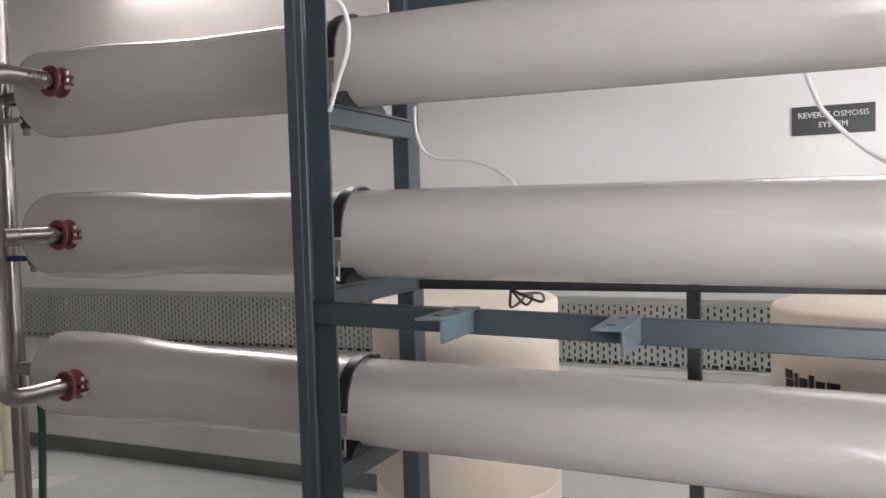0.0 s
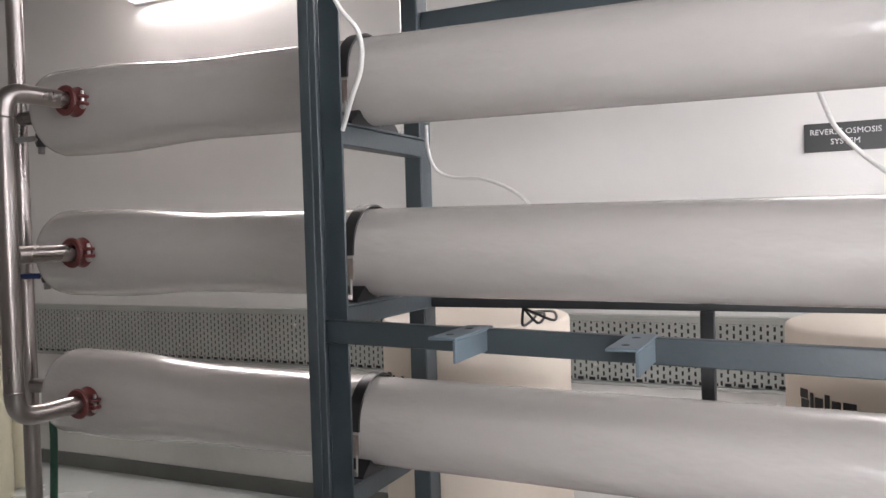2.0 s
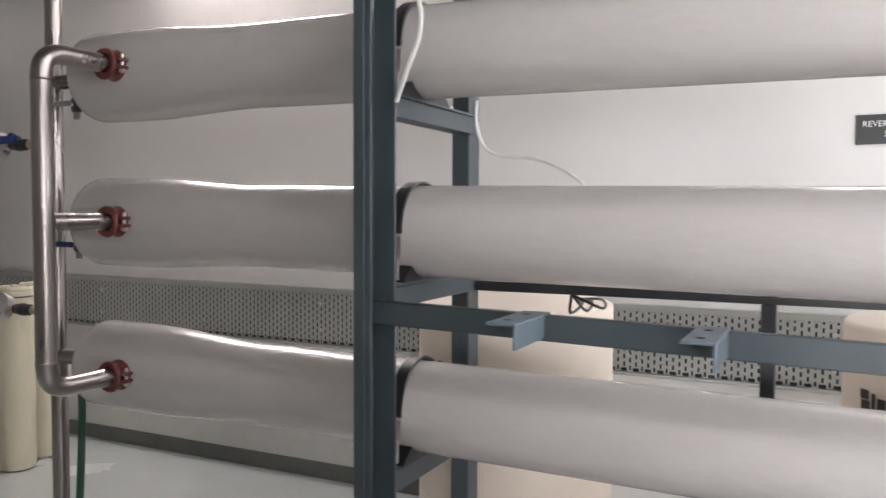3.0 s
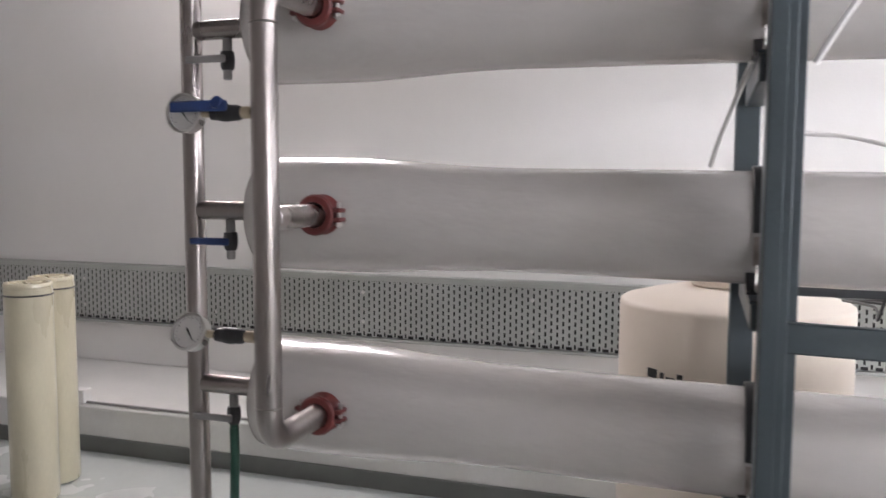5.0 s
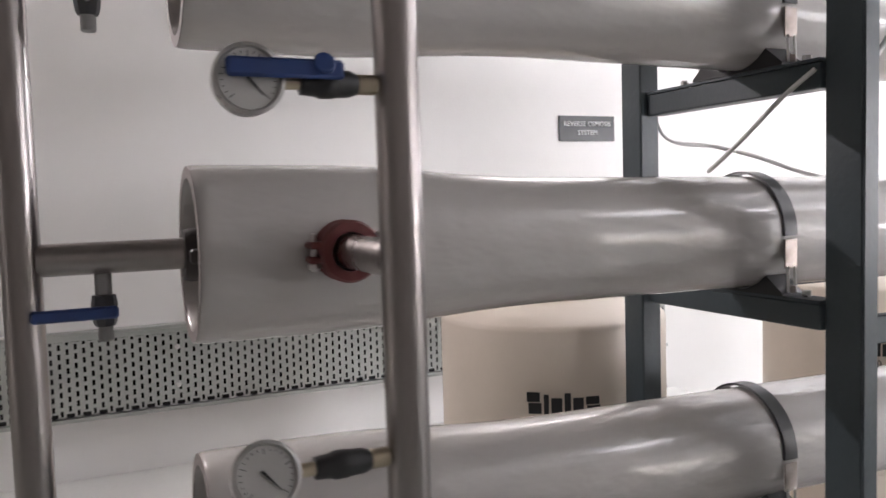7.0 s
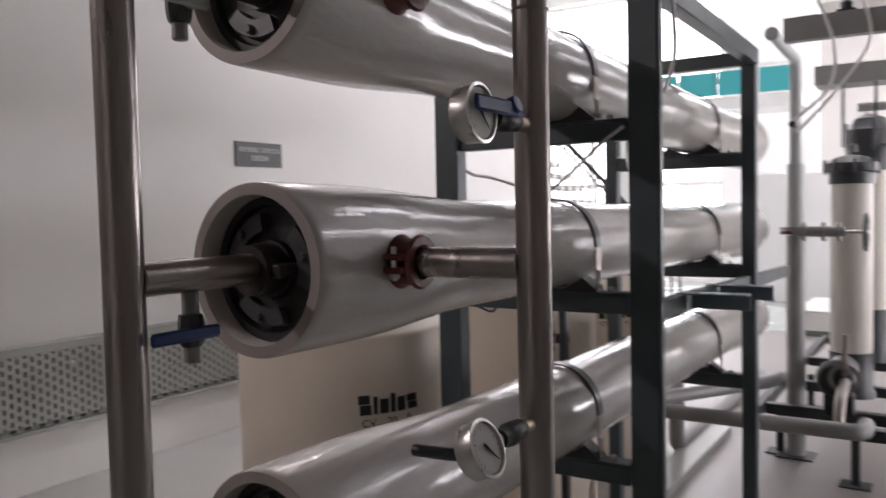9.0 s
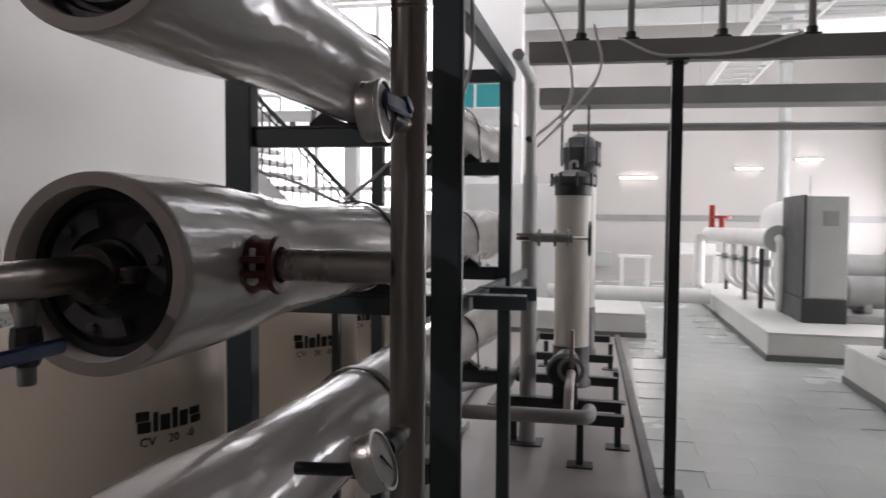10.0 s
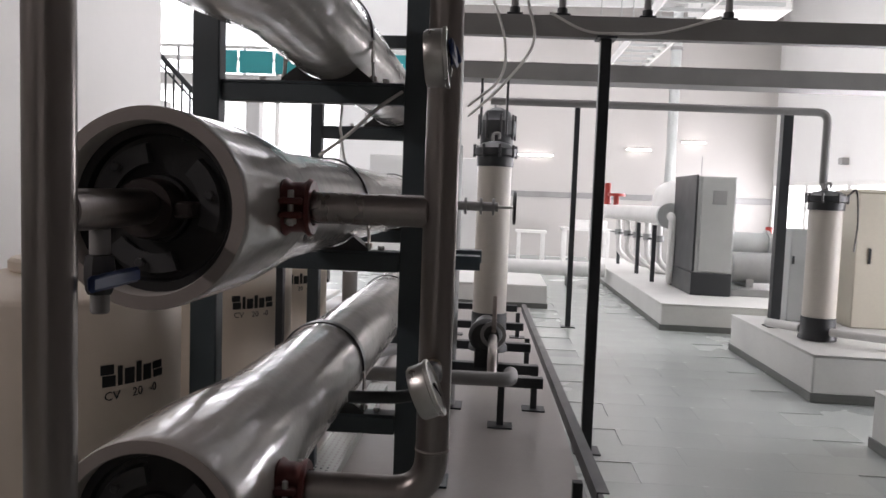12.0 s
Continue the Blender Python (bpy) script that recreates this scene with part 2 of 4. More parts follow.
def angle_iron(a, b, w, h, t, spin=0.0, bm=None):
    bm = bm or bmesh.new()
    d = (Vector(b) - Vector(a)).length
    m = Matrix.Translation(a) @ turn_to(a, b) @ Matrix.Rotation(radians(spin), 4, "Z")
    outline = [(0, 0), (w, 0), (w, t), (t, t), (t, h), (0, h)]
    low = [bm.verts.new(m @ Vector((x, y, 0))) for x, y in outline]
    high = [bm.verts.new(m @ Vector((x, y, d))) for x, y in outline]
    for k in range(6):
        j = (k + 1) % 6
        bm.faces.new((low[k], low[j], high[j], high[k]))
    for ring in (low, high):
        for ids in ((0, 1, 2, 3), (0, 3, 4, 5)):
            bm.faces.new([ring[i] for i in ids])
    return bm


def letters(text, size, thick, m, name, mat, parent):
    """Raised lettering with the built-in font, as one mesh."""
    cu = bpy.data.curves.new(name, "FONT")
    cu.body, cu.size, cu.extrude, cu.align_x, cu.align_y, cu.resolution_u = text, size, thick, "CENTER", "CENTER", 2
    tmp = bpy.data.objects.new("tmp_letters", cu)
    scene.collection.objects.link(tmp)
    dg = bpy.context.evaluated_depsgraph_get()
    me = bpy.data.meshes.new_from_object(tmp.evaluated_get(dg))
    bpy.data.objects.remove(tmp)
    me.name = name
    me.materials.clear()
    me.materials.append(mat)
    me.transform(Matrix.Translation(-parent.location) @ m)
    ob = new(name, me)
    ob.parent = parent
    return ob



# ---- the building ----
LW = -2.575     # face of the wall beside the rack
solid("floor", box(-8, 6.85, -4.7, 17.1, -0.2, -0.004, 0), FLOOR, "grey-green painted concrete plant room floor", "floor", kind="structure")
# A patch darker and warmer than the floor around it.
solid("floor_under_rack", box(-1.5, 0.985, 0.9, 9.0, -0.0038, -0.0005, 0), UNDER, "darker warm grey floor patch under rack and skid", "floor", kind="structure")
solid("wall_west", box(LW - 0.25, LW, -4.7, 6.02, -0.004, 5.9, 0), WALL, "smooth white painted wall beside the rack", "wall", kind="structure")
solid("wall_south", box(LW, 1.0, -4.75, -4.5, -0.004, 5.9, 0), WALL, "white painted end wall behind the rack", "wall", kind="structure")
# Unseen stretch of end wall, kept dark to dim the bay.
solid("wall_south_2", box(1.0, 6.85, -4.75, -4.5, -0.004, 5.9, 0), CLOSE, "unseen end wall, kept dark to dim the bay", "wall", kind="structure")
solid("wall_north", box(-8, 6.85, 16.85, 17.1, -0.004, 5.9, 0), FAR_WALL, "warm grey far wall of the plant hall", "wall", kind="structure")
solid("trim_north", box(-1.0, 6.6, 16.82, 16.847, 1.31, 1.44, 0.004), GREY_PIPE, "grey dado strip along the far wall", "trim", kind="structure")
solid("ceiling", box(-8, 6.85, -4.7, 17.1, 5.9, 6.1, 0), CEIL, "white sheet ceiling high over the hall", "ceiling", kind="structure")
solid("wall_far_west", box(-8.25, -8, 6.02, 17.1, -0.004, 5.9, 0), HALL_WALL, "white wall of the stair bay", "wall", kind="structure")
solid("wall_stair_south", box(-8, LW - 0.25, 5.8, 6.02, -0.004, 5.9, 0), HALL_WALL, "white wall closing the stair bay", "wall", kind="structure")

# Unseen wall and soffit, added to block hall light from the rack.
solid("wall_block_unseen", box(2.75, 2.95, -4.5, 2.8, -0.004, 3.5, 0.01), CLOSE, "unseen grey side wall added to hold light off the bay", "wall", kind="structure")
solid("ceiling_block_unseen", box(LW, 2.95, -4.5, 2.4, 3.5, 3.65, 0.01), CLOSE, "unseen grey soffit added to hold light off the bay", "ceiling", kind="structure")

# east wall with a low band of windows
solid("wall_east_low", box(6.6, 6.85, -4.7, 17.1, -0.004, 0.66, 0), HALL_WALL, "white wall under the window band", "wall", kind="structure")
solid("wall_east_high", box(6.6, 6.85, -4.7, 17.1, 1.8, 5.9, 0), HALL_WALL, "white wall over the window band", "wall", kind="structure")
solid("wall_east_end", box(6.6, 6.85, -4.7, 3.6, 0.66, 1.8, 0), HALL_WALL, "white wall beside the windows", "wall", kind="structure")


def window_unit(n, y0, y1, z0, z1, x):
    w = thing("window_%d" % n, (x, (y0 + y1) / 2, z0), "bright window with a white painted frame", "window", "hall windows", "structure")
    for a, b in ((y0, y0 + 0.07), (y1 - 0.07, y1)):
        part("window_frame", box(x - 0.02, x + 0.1, a, b, z0, z1), WHITE_PIPE, w)
    part("window_frame", box(x - 0.02, x + 0.1, y0 + 0.07, y1 - 0.07, z1 - 0.07, z1), WHITE_PIPE, w)
    part("window_sill", box(x - 0.1, x + 0.1, y0 + 0.07, y1 - 0.07, z0, z0 + 0.05), WHITE_PIPE, w)
    part("pane", box(x + 0.11, x + 0.12, y0, y1, z0, z1, 0), SKYPANE, w)


for k in range(7):
    window_unit(k + 1, 3.6 + 1.89 * k, 3.6 + 1.89 * (k + 1), 0.66, 1.8, 6.62)

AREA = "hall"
# tall bright glazing of the stair bay
glz = thing("window_8", (-5.5, 16.5, 0), "tall bright glazed wall behind the stair", "window", kind="structure")
for k in range(4):
    x = -7.6 + 1.5 * k
    part("window_frame", box(x - 0.05, x + 0.05, 16.4, 16.5, 0.0, 6.5), WHITE_PIPE, glz)
for z in (0.05, 2.2, 4.4, 6.45):
    part("window_frame", box(-7.55, -3.15, 16.41, 16.49, z - 0.05, z + 0.05), WHITE_PIPE, glz)
for k in range(3):
    part("pane", box(-7.55 + 1.5 * k, -6.15 + 1.5 * k, 16.52, 16.53, 1.3, 6.5, 0), SKYPANE, glz)
solid("wall_stair_low", box(-8, -3.05, 16.5, 16.7, -0.004, 1.3, 0), HALL_WALL, "low white wall under the glazing", "wall", kind="structure")
solid("wall_stair_pier", box(-3.05, -1.2, 16.3, 16.6, -0.004, 6.6, 0.01), HALL_WALL, "white pier beside the glazing", "wall", kind="structure")
solid("wall_bay_2", box(-1.9, 0.25, 13.2, 13.45, -0.004, 2.2, 0.01), HALL_WALL, "low pale partition wall in the hall", "wall", kind="structure")

AREA = "rack"
# bright roof lights
for k in range(3):
    rl = thing("roof_light", (-1.2 + 0.2 * k, 7.2 + 3.5 * k, 5.8), "bright translucent roof light in the ceiling", "roof light", "roof lights")
    part("frame", box(-3.0, 0.2, 6.3 + 3.5 * k, 6.42 + 3.5 * k, 5.76, 5.88), WHITE_PIPE, rl)
    part("frame", box(-3.0, 0.2, 8.0 + 3.5 * k, 8.12 + 3.5 * k, 5.76, 5.88), WHITE_PIPE, rl)
    part("pane", box(-3.0, 0.2, 6.42 + 3.5 * k, 8.0 + 3.5 * k, 5.84, 5.86, 0), ROOFPANE, rl)
for k in range(5):
    solid("roof_beam", box(-8, 6.6, 5.1 + 2.8 * k, 5.25 + 2.8 * k, 5.42, 5.75, 0.01), CEIL, "white steel roof beam under the ceiling", "roof beam", "roof beams")

# the low plinth along the wall, with its dark skirting
solid("plinth_wall", box(LW, -1.6, -4.5, 3.2, -0.004, 0.25, 0.008), PLINTH, "low white concrete plinth along the wall", "plinth", kind="structure")
solid("baseboard_plinth", box(-1.6, -1.585, -4.5, 3.2, -0.004, 0.085, 0.003), SKIRT, "dark grey skirting round the plinth", "skirting", kind="structure")
pw = thing("wall_conduit", (-1.62, -2.3, 0.25), "thin grey conduit with a white box on the plinth", "conduit")
part("pipe", rod((-1.63, -2.3, 0.262), (-1.63, -0.75, 0.262), 0.008, 10), GREY_PIPE, pw)
part("junction_box", box(-1.67, -1.6, -2.24, -2.15, 0.254, 0.335, 0.006), WHITE_PIPE, pw, "white junction box")


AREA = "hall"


def plinth(x0, x1, y0, y1, h, label):
    p = thing("equipment_plinth", ((x0 + x1) / 2, (y0 + y1) / 2, 0), label, "plinth", "equipment plinths")
    part("body", box(x0, x1, y0, y1, -0.004, h, 0.012), PLINTH, p)
    part("skirting", box(x0 - 0.012, x1 + 0.012, y0 - 0.012, y0 - 0.001, 0, 0.07, 0.003), SKIRT, p, "dark grey skirting")
    part("skirting", box(x0 - 0.012, x0 - 0.001, y0, y1 + 0.012, 0, 0.07, 0.003), SKIRT, p, "dark grey skirting")
    part("top_edge", box(x0 - 0.008, x1, y0 - 0.008, y1, h + 0.001, h + 0.012, 0.004), PLINTH, p, "thin rendered cap of the plinth")


plinth(2.48, 6.6, 8.14, 15.5, 0.31, "long white concrete plinth under the machines")
plinth(2.98, 5.6, 5.0, 7.1, 0.36, "white concrete plinth under the filter housing")
plinth(2.9, 4.6, 2.4, 3.87, 0.36, "white concrete plinth at the walkway")
plinth(-0.6, 1.22, 9.45, 11.2, 0.30, "low white platform across the hall floor")

AREA = "rack"

# ---- wall fittings ----


def batten(a, b, out, label, n):
    """A tube lamp on a wall from a to b; out points away from the wall."""
    lamp = thing("tube_light", ((a[0] + b[0]) / 2, (a[1] + b[1]) / 2, a[2]), label, "tube light", "wall tube lights")
    o = Vector(out)
    A, B = Vector(a), Vector(b)
    along = (B - A).normalized()
    part("housing", rod(A + o * 0.03, B + o * 0.03, 0.03, 8), WHITE_PIPE, lamp)
    part("tube", rod(A + along * 0.03 + o * 0.085, B - along * 0.03 + o * 0.085, 0.018, 12), LAMP, lamp, "lit white tube")
    for p in (A + along * 0.015, B - along * 0.015):
        part("lampholder", rod(p + o * 0.02, p + o * 0.11, 0.022, 8), WHITE_PIPE, lamp)
    d = bpy.data.lights.new("tube_lamp", "AREA")
    d.shape, d.size, d.size_y, d.energy, d.color = "RECTANGLE", (B - A).length, 0.05, n, (1.0, 0.93, 0.88)
    ob = new("tube_lamp", d)
    mid = (A + B) / 2 + o * 0.11
    ob.matrix_world = look(mid, mid + o)


batten((LW, -2.25, 3.26), (LW, -0.75, 3.26), (1, 0, 0), "lit fluorescent tube light on the white wall", 78)
batten((LW, 2.2, 3.22), (LW, 3.5, 3.22), (1, 0, 0), "lit fluorescent tube light on the white wall", 7)
batten((0.96, 16.85, 2.24), (1.78, 16.85, 2.24), (0, -1, 0), "lit fluorescent tube light on the far wall", 12)
batten((3.35, 16.85, 2.43), (3.93, 16.85, 2.43), (0, -1, 0), "lit fluorescent tube light on the far wall", 8)
batten((4.55, 16.85, 2.62), (5.1, 16.85, 2.62), (0, -1, 0), "lit fluorescent tube light on the far wall", 8)

sign = thing("wall_sign", (LW, 2.564, 1.874), "dark grey reverse osmosis system sign on the wall", "sign")
part("plate", box(LW, LW + 0.012, 2.371, 2.757, 1.8, 1.948, 0.002), SIGN, sign)
face = Matrix.Rotation(radians(90), 4, "Z") @ Matrix.Rotation(radians(90), 4, "X")
letters("REVERSE OSMOSIS", 0.041, 0.0015, Matrix.Translation((LW + 0.0145, 2.564, 1.9)) @ face, "lettering", LETTER, sign)
letters("SYSTEM", 0.041, 0.0015, Matrix.Translation((LW + 0.0145, 2.564, 1.849)) @ face, "lettering", LETTER, sign)

# perforated cable tray: every slot is a real opening
tray = thing("cable_tray", (LW + 0.03, 0, 0.5), "grey perforated metal cable tray fixed along the wall", "cable tray")


def perforated(y0, y1, z0, z1, x, cw, ch, sw, sh):
    bm = bmesh.new()
    cols, rows = int((y1 - y0) / cw), int((z1 - z0) / ch)
    for c in range(cols):
        shift = ch / 2 if c % 2 else 0.0
        for r in range(rows):
            ya, za = y0 + c * cw, z0 + r * ch + shift
            o = [(ya, za), (ya + cw, za), (ya + cw, za + ch), (ya, za + ch)]
            cy, cz = ya + cw / 2, za + ch / 2
            i = [(cy - sw / 2, cz - sh / 2), (cy + sw / 2, cz - sh / 2), (cy + sw / 2, cz + sh / 2), (cy - sw / 2, cz + sh / 2)]
            vo = [bm.verts.new((x, *p)) for p in o]
            vi = [bm.verts.new((x, *p)) for p in i]
            vb = [bm.verts.new((x - 0.004, *p)) for p in i]
            for k in range(4):
                j = (k + 1) % 4
                bm.faces.new((vo[k], vo[j], vi[j], vi[k]))
                bm.faces.new((vi[k], vi[j], vb[j], vb[k]))
    return bm


part("slotted_plate", perforated(-4.4, 3.1, 0.553, 0.898, LW + 0.06, 0.034, 0.043, 0.012, 0.026), TRAY, tray)
part("flange", box(LW + 0.002, LW + 0.064, -4.4, 3.1, 0.923, 0.938, 0.002), TRAY, tray)
part("flange", box(LW + 0.002, LW + 0.064, -4.4, 3.1, 0.53, 0.548, 0.002), TRAY, tray)
part("edge_strip", box(LW + 0.056, LW + 0.062, -4.4, 3.1, 0.8985, 0.9225, 0), TRAY, tray)
# Black sheet added behind the slots, for the shade inside the tray.
part("shade_sheet", box(LW + 0.004, LW + 0.035, -4.39, 3.09, 0.55, 0.92, 0.004), BLACK, tray, "black sheet added for the shade inside the tray")
for k in range(7):
    for z in (0.65, 0.83):
        part("bolt", rod((LW + 0.061, -4.0 + 1.05 * k, z), (LW + 0.068, -4.0 + 1.05 * k, z), 0.012, 8), BOLT, tray)

# dark-framed door in the end wall
dr = thing("door_1", (-2.3, -4.49, 0), "dark-framed glazed door in the end wall", "door", kind="structure")
part("frame", box(-2.77, -2.68, -4.5, -4.44, 0.92, 2.6), DARK, dr)
part("frame", box(-1.6, -1.5, -4.5, -4.44, 0.92, 2.6), DARK, dr)
part("frame", box(-2.68, -1.6, -4.5, -4.44, 2.5, 2.6), DARK, dr)
part("sill", box(-2.77, -1.4, -4.5, -4.25, 0.85, 0.92, 0.005), WHITE_PIPE, dr, "white sill")
part("pane", box(-2.68, -1.6, -4.49, -4.48, 0.925, 2.5, 0), material("dim_glass", (0.12, 0.12, 0.12), 0.1, scale=3), dr)

# ---- pressure vessels ----
VZ = (1.908, 1.416, 0.924)
P2 = 2.68       # the second pair of rack posts
BELL, BODY, LEN = 0.15, 0.127, 3.76


def vessel_drop(y):
    """How far the vessels lie under their port pipes, sloped along the rack to fit the camera's view."""
    return 0.003 + 0.0135 * y


def vessel(z):
    v = thing("pressure_vessel", (0, 0, z), "glossy white fibreglass membrane pressure vessel lying in the rack", "pressure vessel", "pressure vessels")
    half = [(0.126, 0.055), (0.126, 0.004), (0.129, 0.0), (0.1465, 0.0), (0.149, 0.004), (BELL, 0.02), (BELL, 0.16), (0.1495, 0.25), (0.1475, 0.31), (0.143, 0.38), (0.1375, 0.45), (0.1325, 0.52), (0.129, 0.59), (BODY, 0.67), (BODY, 1.2)]
    prof = half + [(r, LEN - d) for r, d in reversed(half)]
    part("shell", revolve(prof, (0, 0, z), (0, 1, z), 64), SHELL, v)
    part("rim", revolve([(0.128, -0.0015), (0.1475, -0.0015), (0.1475, 0.0), (0.128, 0.0)], (0, 0, z), (0, 1, z), 64, closed=True), SHELL_RIM, v, "matt brownish end rim, darker than the shell")
    for y, s in ((0.05, 1), (LEN - 0.05, -1)):
        cap = part("end_cap", revolve([(0, -0.012 * s), (0.05, -0.012 * s), (0.052, 0.0), (0.108, 0.0), (0.112, -0.012 * s), (0.1258, -0.012 * s), (0.1258, 0.02 * s), (0, 0.02 * s)], (0, y, z), (0, y + 1, z), 48), CAP, v, "black recessed end cap")
        if s == 1:
            for k in range(3):
                a0 = radians(100 + 120 * k)
                bm = bmesh.new()
                inner, outer = [], []
                for i in range(9):
                    a = a0 + radians(70) * i / 8
                    inner.append((0.07 * math.cos(a), 0.07 * math.sin(a)))
                    outer.append((0.1 * math.cos(a), 0.1 * math.sin(a)))
                loop = inner + outer[::-1]
                low = [bm.verts.new((p[0], y - 0.001, z + p[1])) for p in loop]
                high = [bm.verts.new((p[0] * 0.97, y - 0.017, z + p[1] * 0.97)) for p in loop]
                for i in range(8):
                    bm.faces.new((high[i], high[i + 1], high[16 - i], high[17 - i]))
                for i in range(18):
                    j = (i + 1) % 18
                    bm.faces.new((low[i], low[j], high[j], high[i]))
                part("locking_segment", bm, CAP_SEG, cap, "dark grey locking segment")
                am = a0 + radians(35)
                part("bolt", rod((0.085 * math.cos(am), y - 0.016, z + 0.085 * math.sin(am)), (0.085 * math.cos(am), y - 0.025, z + 0.085 * math.sin(am)), 0.008, 6), CAP_SEG, cap)
            # The end coupling carries its shade in the colour.
            part("end_coupling", revolve([(0.024, -0.02), (0.042, -0.02), (0.045, -0.01), (0.045, 0.03), (0.042, 0.04), (0.024, 0.04)], (0, y - 0.04, z), (0, 1, z), 24, closed=True), SHADED_RED, v, "pipe coupling at the end cap, coloured as in shade")
            for sx in (-1, 1):
                part("coupling_lug", box(sx * 0.04, sx * 0.068, y - 0.055, y - 0.005, z - 0.012, z + 0.012, 0.004), SHADED_RED, v, "coupling lug, coloured as in shade")
    v.rotation_euler = (-0.0135, 0, 0)
    return v


def strap(y, z):
    s = thing("vessel_strap", (0, y, z - BODY), "black rubber-lined strap clamping a white vessel down", "strap", "vessel straps")
    bm = bmesh.new()
    n = 30
    rings = []
    for k in range(n + 1):
        a = radians(-2 + 184 * k / n)
        c, d = math.cos(a), math.sin(a)
        lift = 0.006 * max(0.0, d) ** 2
        rings.append([bm.verts.new((c * (r + lift), y + w, z + d * (r + lift))) for r, w in ((BODY + 0.0006, -0.02), (BODY + 0.0006, 0.02), (BODY + 0.0055, 0.018), (BODY + 0.0055, -0.018))])
    for p, q in zip(rings, rings[1:]):
        for k in range(4):
            bm.faces.new((p[k], p[(k + 1) % 4], q[(k + 1) % 4], q[k]))
    bm.faces.new(rings[0])
    bm.faces.new(rings[-1])
    part("band", bm, BLACK, s)
    for sx in (-1, 1):
        x0 = sx * (BODY + 0.001)
        part("buckle_plate", box(x0, x0 + sx * 0.004, y - 0.018, y + 0.018, z - 0.075, z - 0.012, 0.001), BUCKLE, s, "worn steel buckle plate")
        for w in (-0.01, 0.01):
            part("hook_rod", rod((x0 + sx * 0.006, y + w, z - 0.128), (x0 + sx * 0.003, y + w, z - 0.07), 0.0032, 8), BOLT, s, "bright hook bolt")
        part("nut", rod((x0 + sx * 0.004, y - 0.0, z - 0.128), (x0 + sx * 0.004, y, z - 0.112), 0.011, 6), BUCKLE, s)
    # the cradle under the vessel
    bm = bmesh.new()
    low, high = [], []
    for k in range(13):
        x = -0.135 + 0.27 * k / 12
        cut = z - math.sqrt(max((BODY + 0.003) ** 2 - x * x, 0.0)) if abs(x) < 0.085 else z - 0.088 - (abs(x) - 0.085) * 0.8
        low.append((x, z - 0.134))
        high.append((x, max(min(cut, z - 0.08), z - 0.128)))
    a = [[bm.verts.new((x, y + w, h)) for x, h in row] for w in (-0.03, 0.03) for row in (low, high)]
    for k in range(12):
        bm.faces.new((a[0][k], a[0][k + 1], a[1][k + 1], a[1][k]))
        bm.faces.new((a[2][k], a[2][k + 1], a[3][k + 1], a[3][k]))
        bm.faces.new((a[1][k], a[1][k + 1], a[3][k + 1], a[3][k]))
        bm.faces.new((a[0][k], a[0][k + 1], a[2][k + 1], a[2][k]))
    for k in (0, 12):
        bm.faces.new((a[0][k], a[1][k], a[3][k], a[2][k]))
    part("cradle", bm, BLACK, s, "black rubber cradle under the vessel")
    return s


for z in VZ:
    vessel(z - vessel_drop(0))
    for y in (1.228, P2 + 0.03):
        strap(y, z - vessel_drop(y))

# ---- the rack ----
rack = thing("steel_rack", (-0.05, 1.9, 0), "blue-grey painted steel rack carrying white pressure vessels", "rack")
RT = 2.17
part("post", box(0.228, 0.312, 1.215, 1.224, 0.012, 2.56, 0.002), FRAME, rack)
part("post_side", box(0.304, 0.312, 1.2245, 1.264, 0.012, 2.56, 0.002), FRAME, rack)
part("post_lip", box(0.228, 0.236, 1.2245, 1.288, 0.012, 2.56, 0.002), FRAME, rack)
part("post_flange", box(0.3125, 0.318, 1.217, 1.247, 0.012, 2.56, 0.001), FRAME, rack)
part("post", box(-0.396, -0.315, 1.182, 1.243, 0.012, 2.56, 0.004), FRAME, rack)
part("post", box(0.2245, 0.285, P2 + 0.0005, P2 + 0.06, 0.012, RT, 0.004), FRAME, rack)
part("post", box(-0.396, -0.34, P2 + 0.0005, P2 + 0.06, 0.012, RT, 0.004), FRAME, rack)
part("post", box(-0.39, -0.36, 2.1, 2.14, 0.012, 1.1995, 0.003), DARK, rack)
for x, y in ((0.28, 1.25), (-0.355, 1.21), (0.235, P2 + 0.03), (-0.37, P2 + 0.03)):
    part("foot_plate", box(x - 0.09, x + 0.09, y - 0.09, y + 0.09, 0.0, 0.0115, 0.002), FRAME, rack)
for z in VZ:
    for y in (1.2, P2 + 0.002):
        x0 = -0.3145 if y < 2 else -0.3395
        x1 = 0.2275 if y < 2 else 0.224
        part("cross_beam", box(x0, x1, y + 0.003, y + 0.055, z - vessel_drop(y) - 0.196, z - vessel_drop(y) - 0.142, 0.003), FRAME, rack)
        part("beam_plate", box(x0, x1, y + 0.0, y + 0.06, z - vessel_drop(y) - 0.1415, z - vessel_drop(y) - 0.1345, 0.001), FRAME, rack)
        for x in (-0.2, 0.17):
            part("bolt", rod((x, y + 0.03, z - vessel_drop(y) - 0.134), (x, y + 0.03, z - vessel_drop(y) - 0.12), 0.01, 6), BOLT, rack)
for y0, y1 in ((1.2245, P2), (P2 + 0.0605, 3.7)):
    bm = box(0.2365, 0.264, y0, y1, 1.168, 1.228, 0.003)
    bmesh.ops.rotate(bm, cent=(0.25, 1.24, 1.2), matrix=Matrix.Rotation(-0.024, 3, "X"), verts=bm.verts)
    part("side_beam", bm, FRAME, rack)
part("side_rail", box(-0.39, -0.36, 1.2435, 3.7, 1.2, 1.232, 0.002), DARK, rack, "thin dark rear rail")
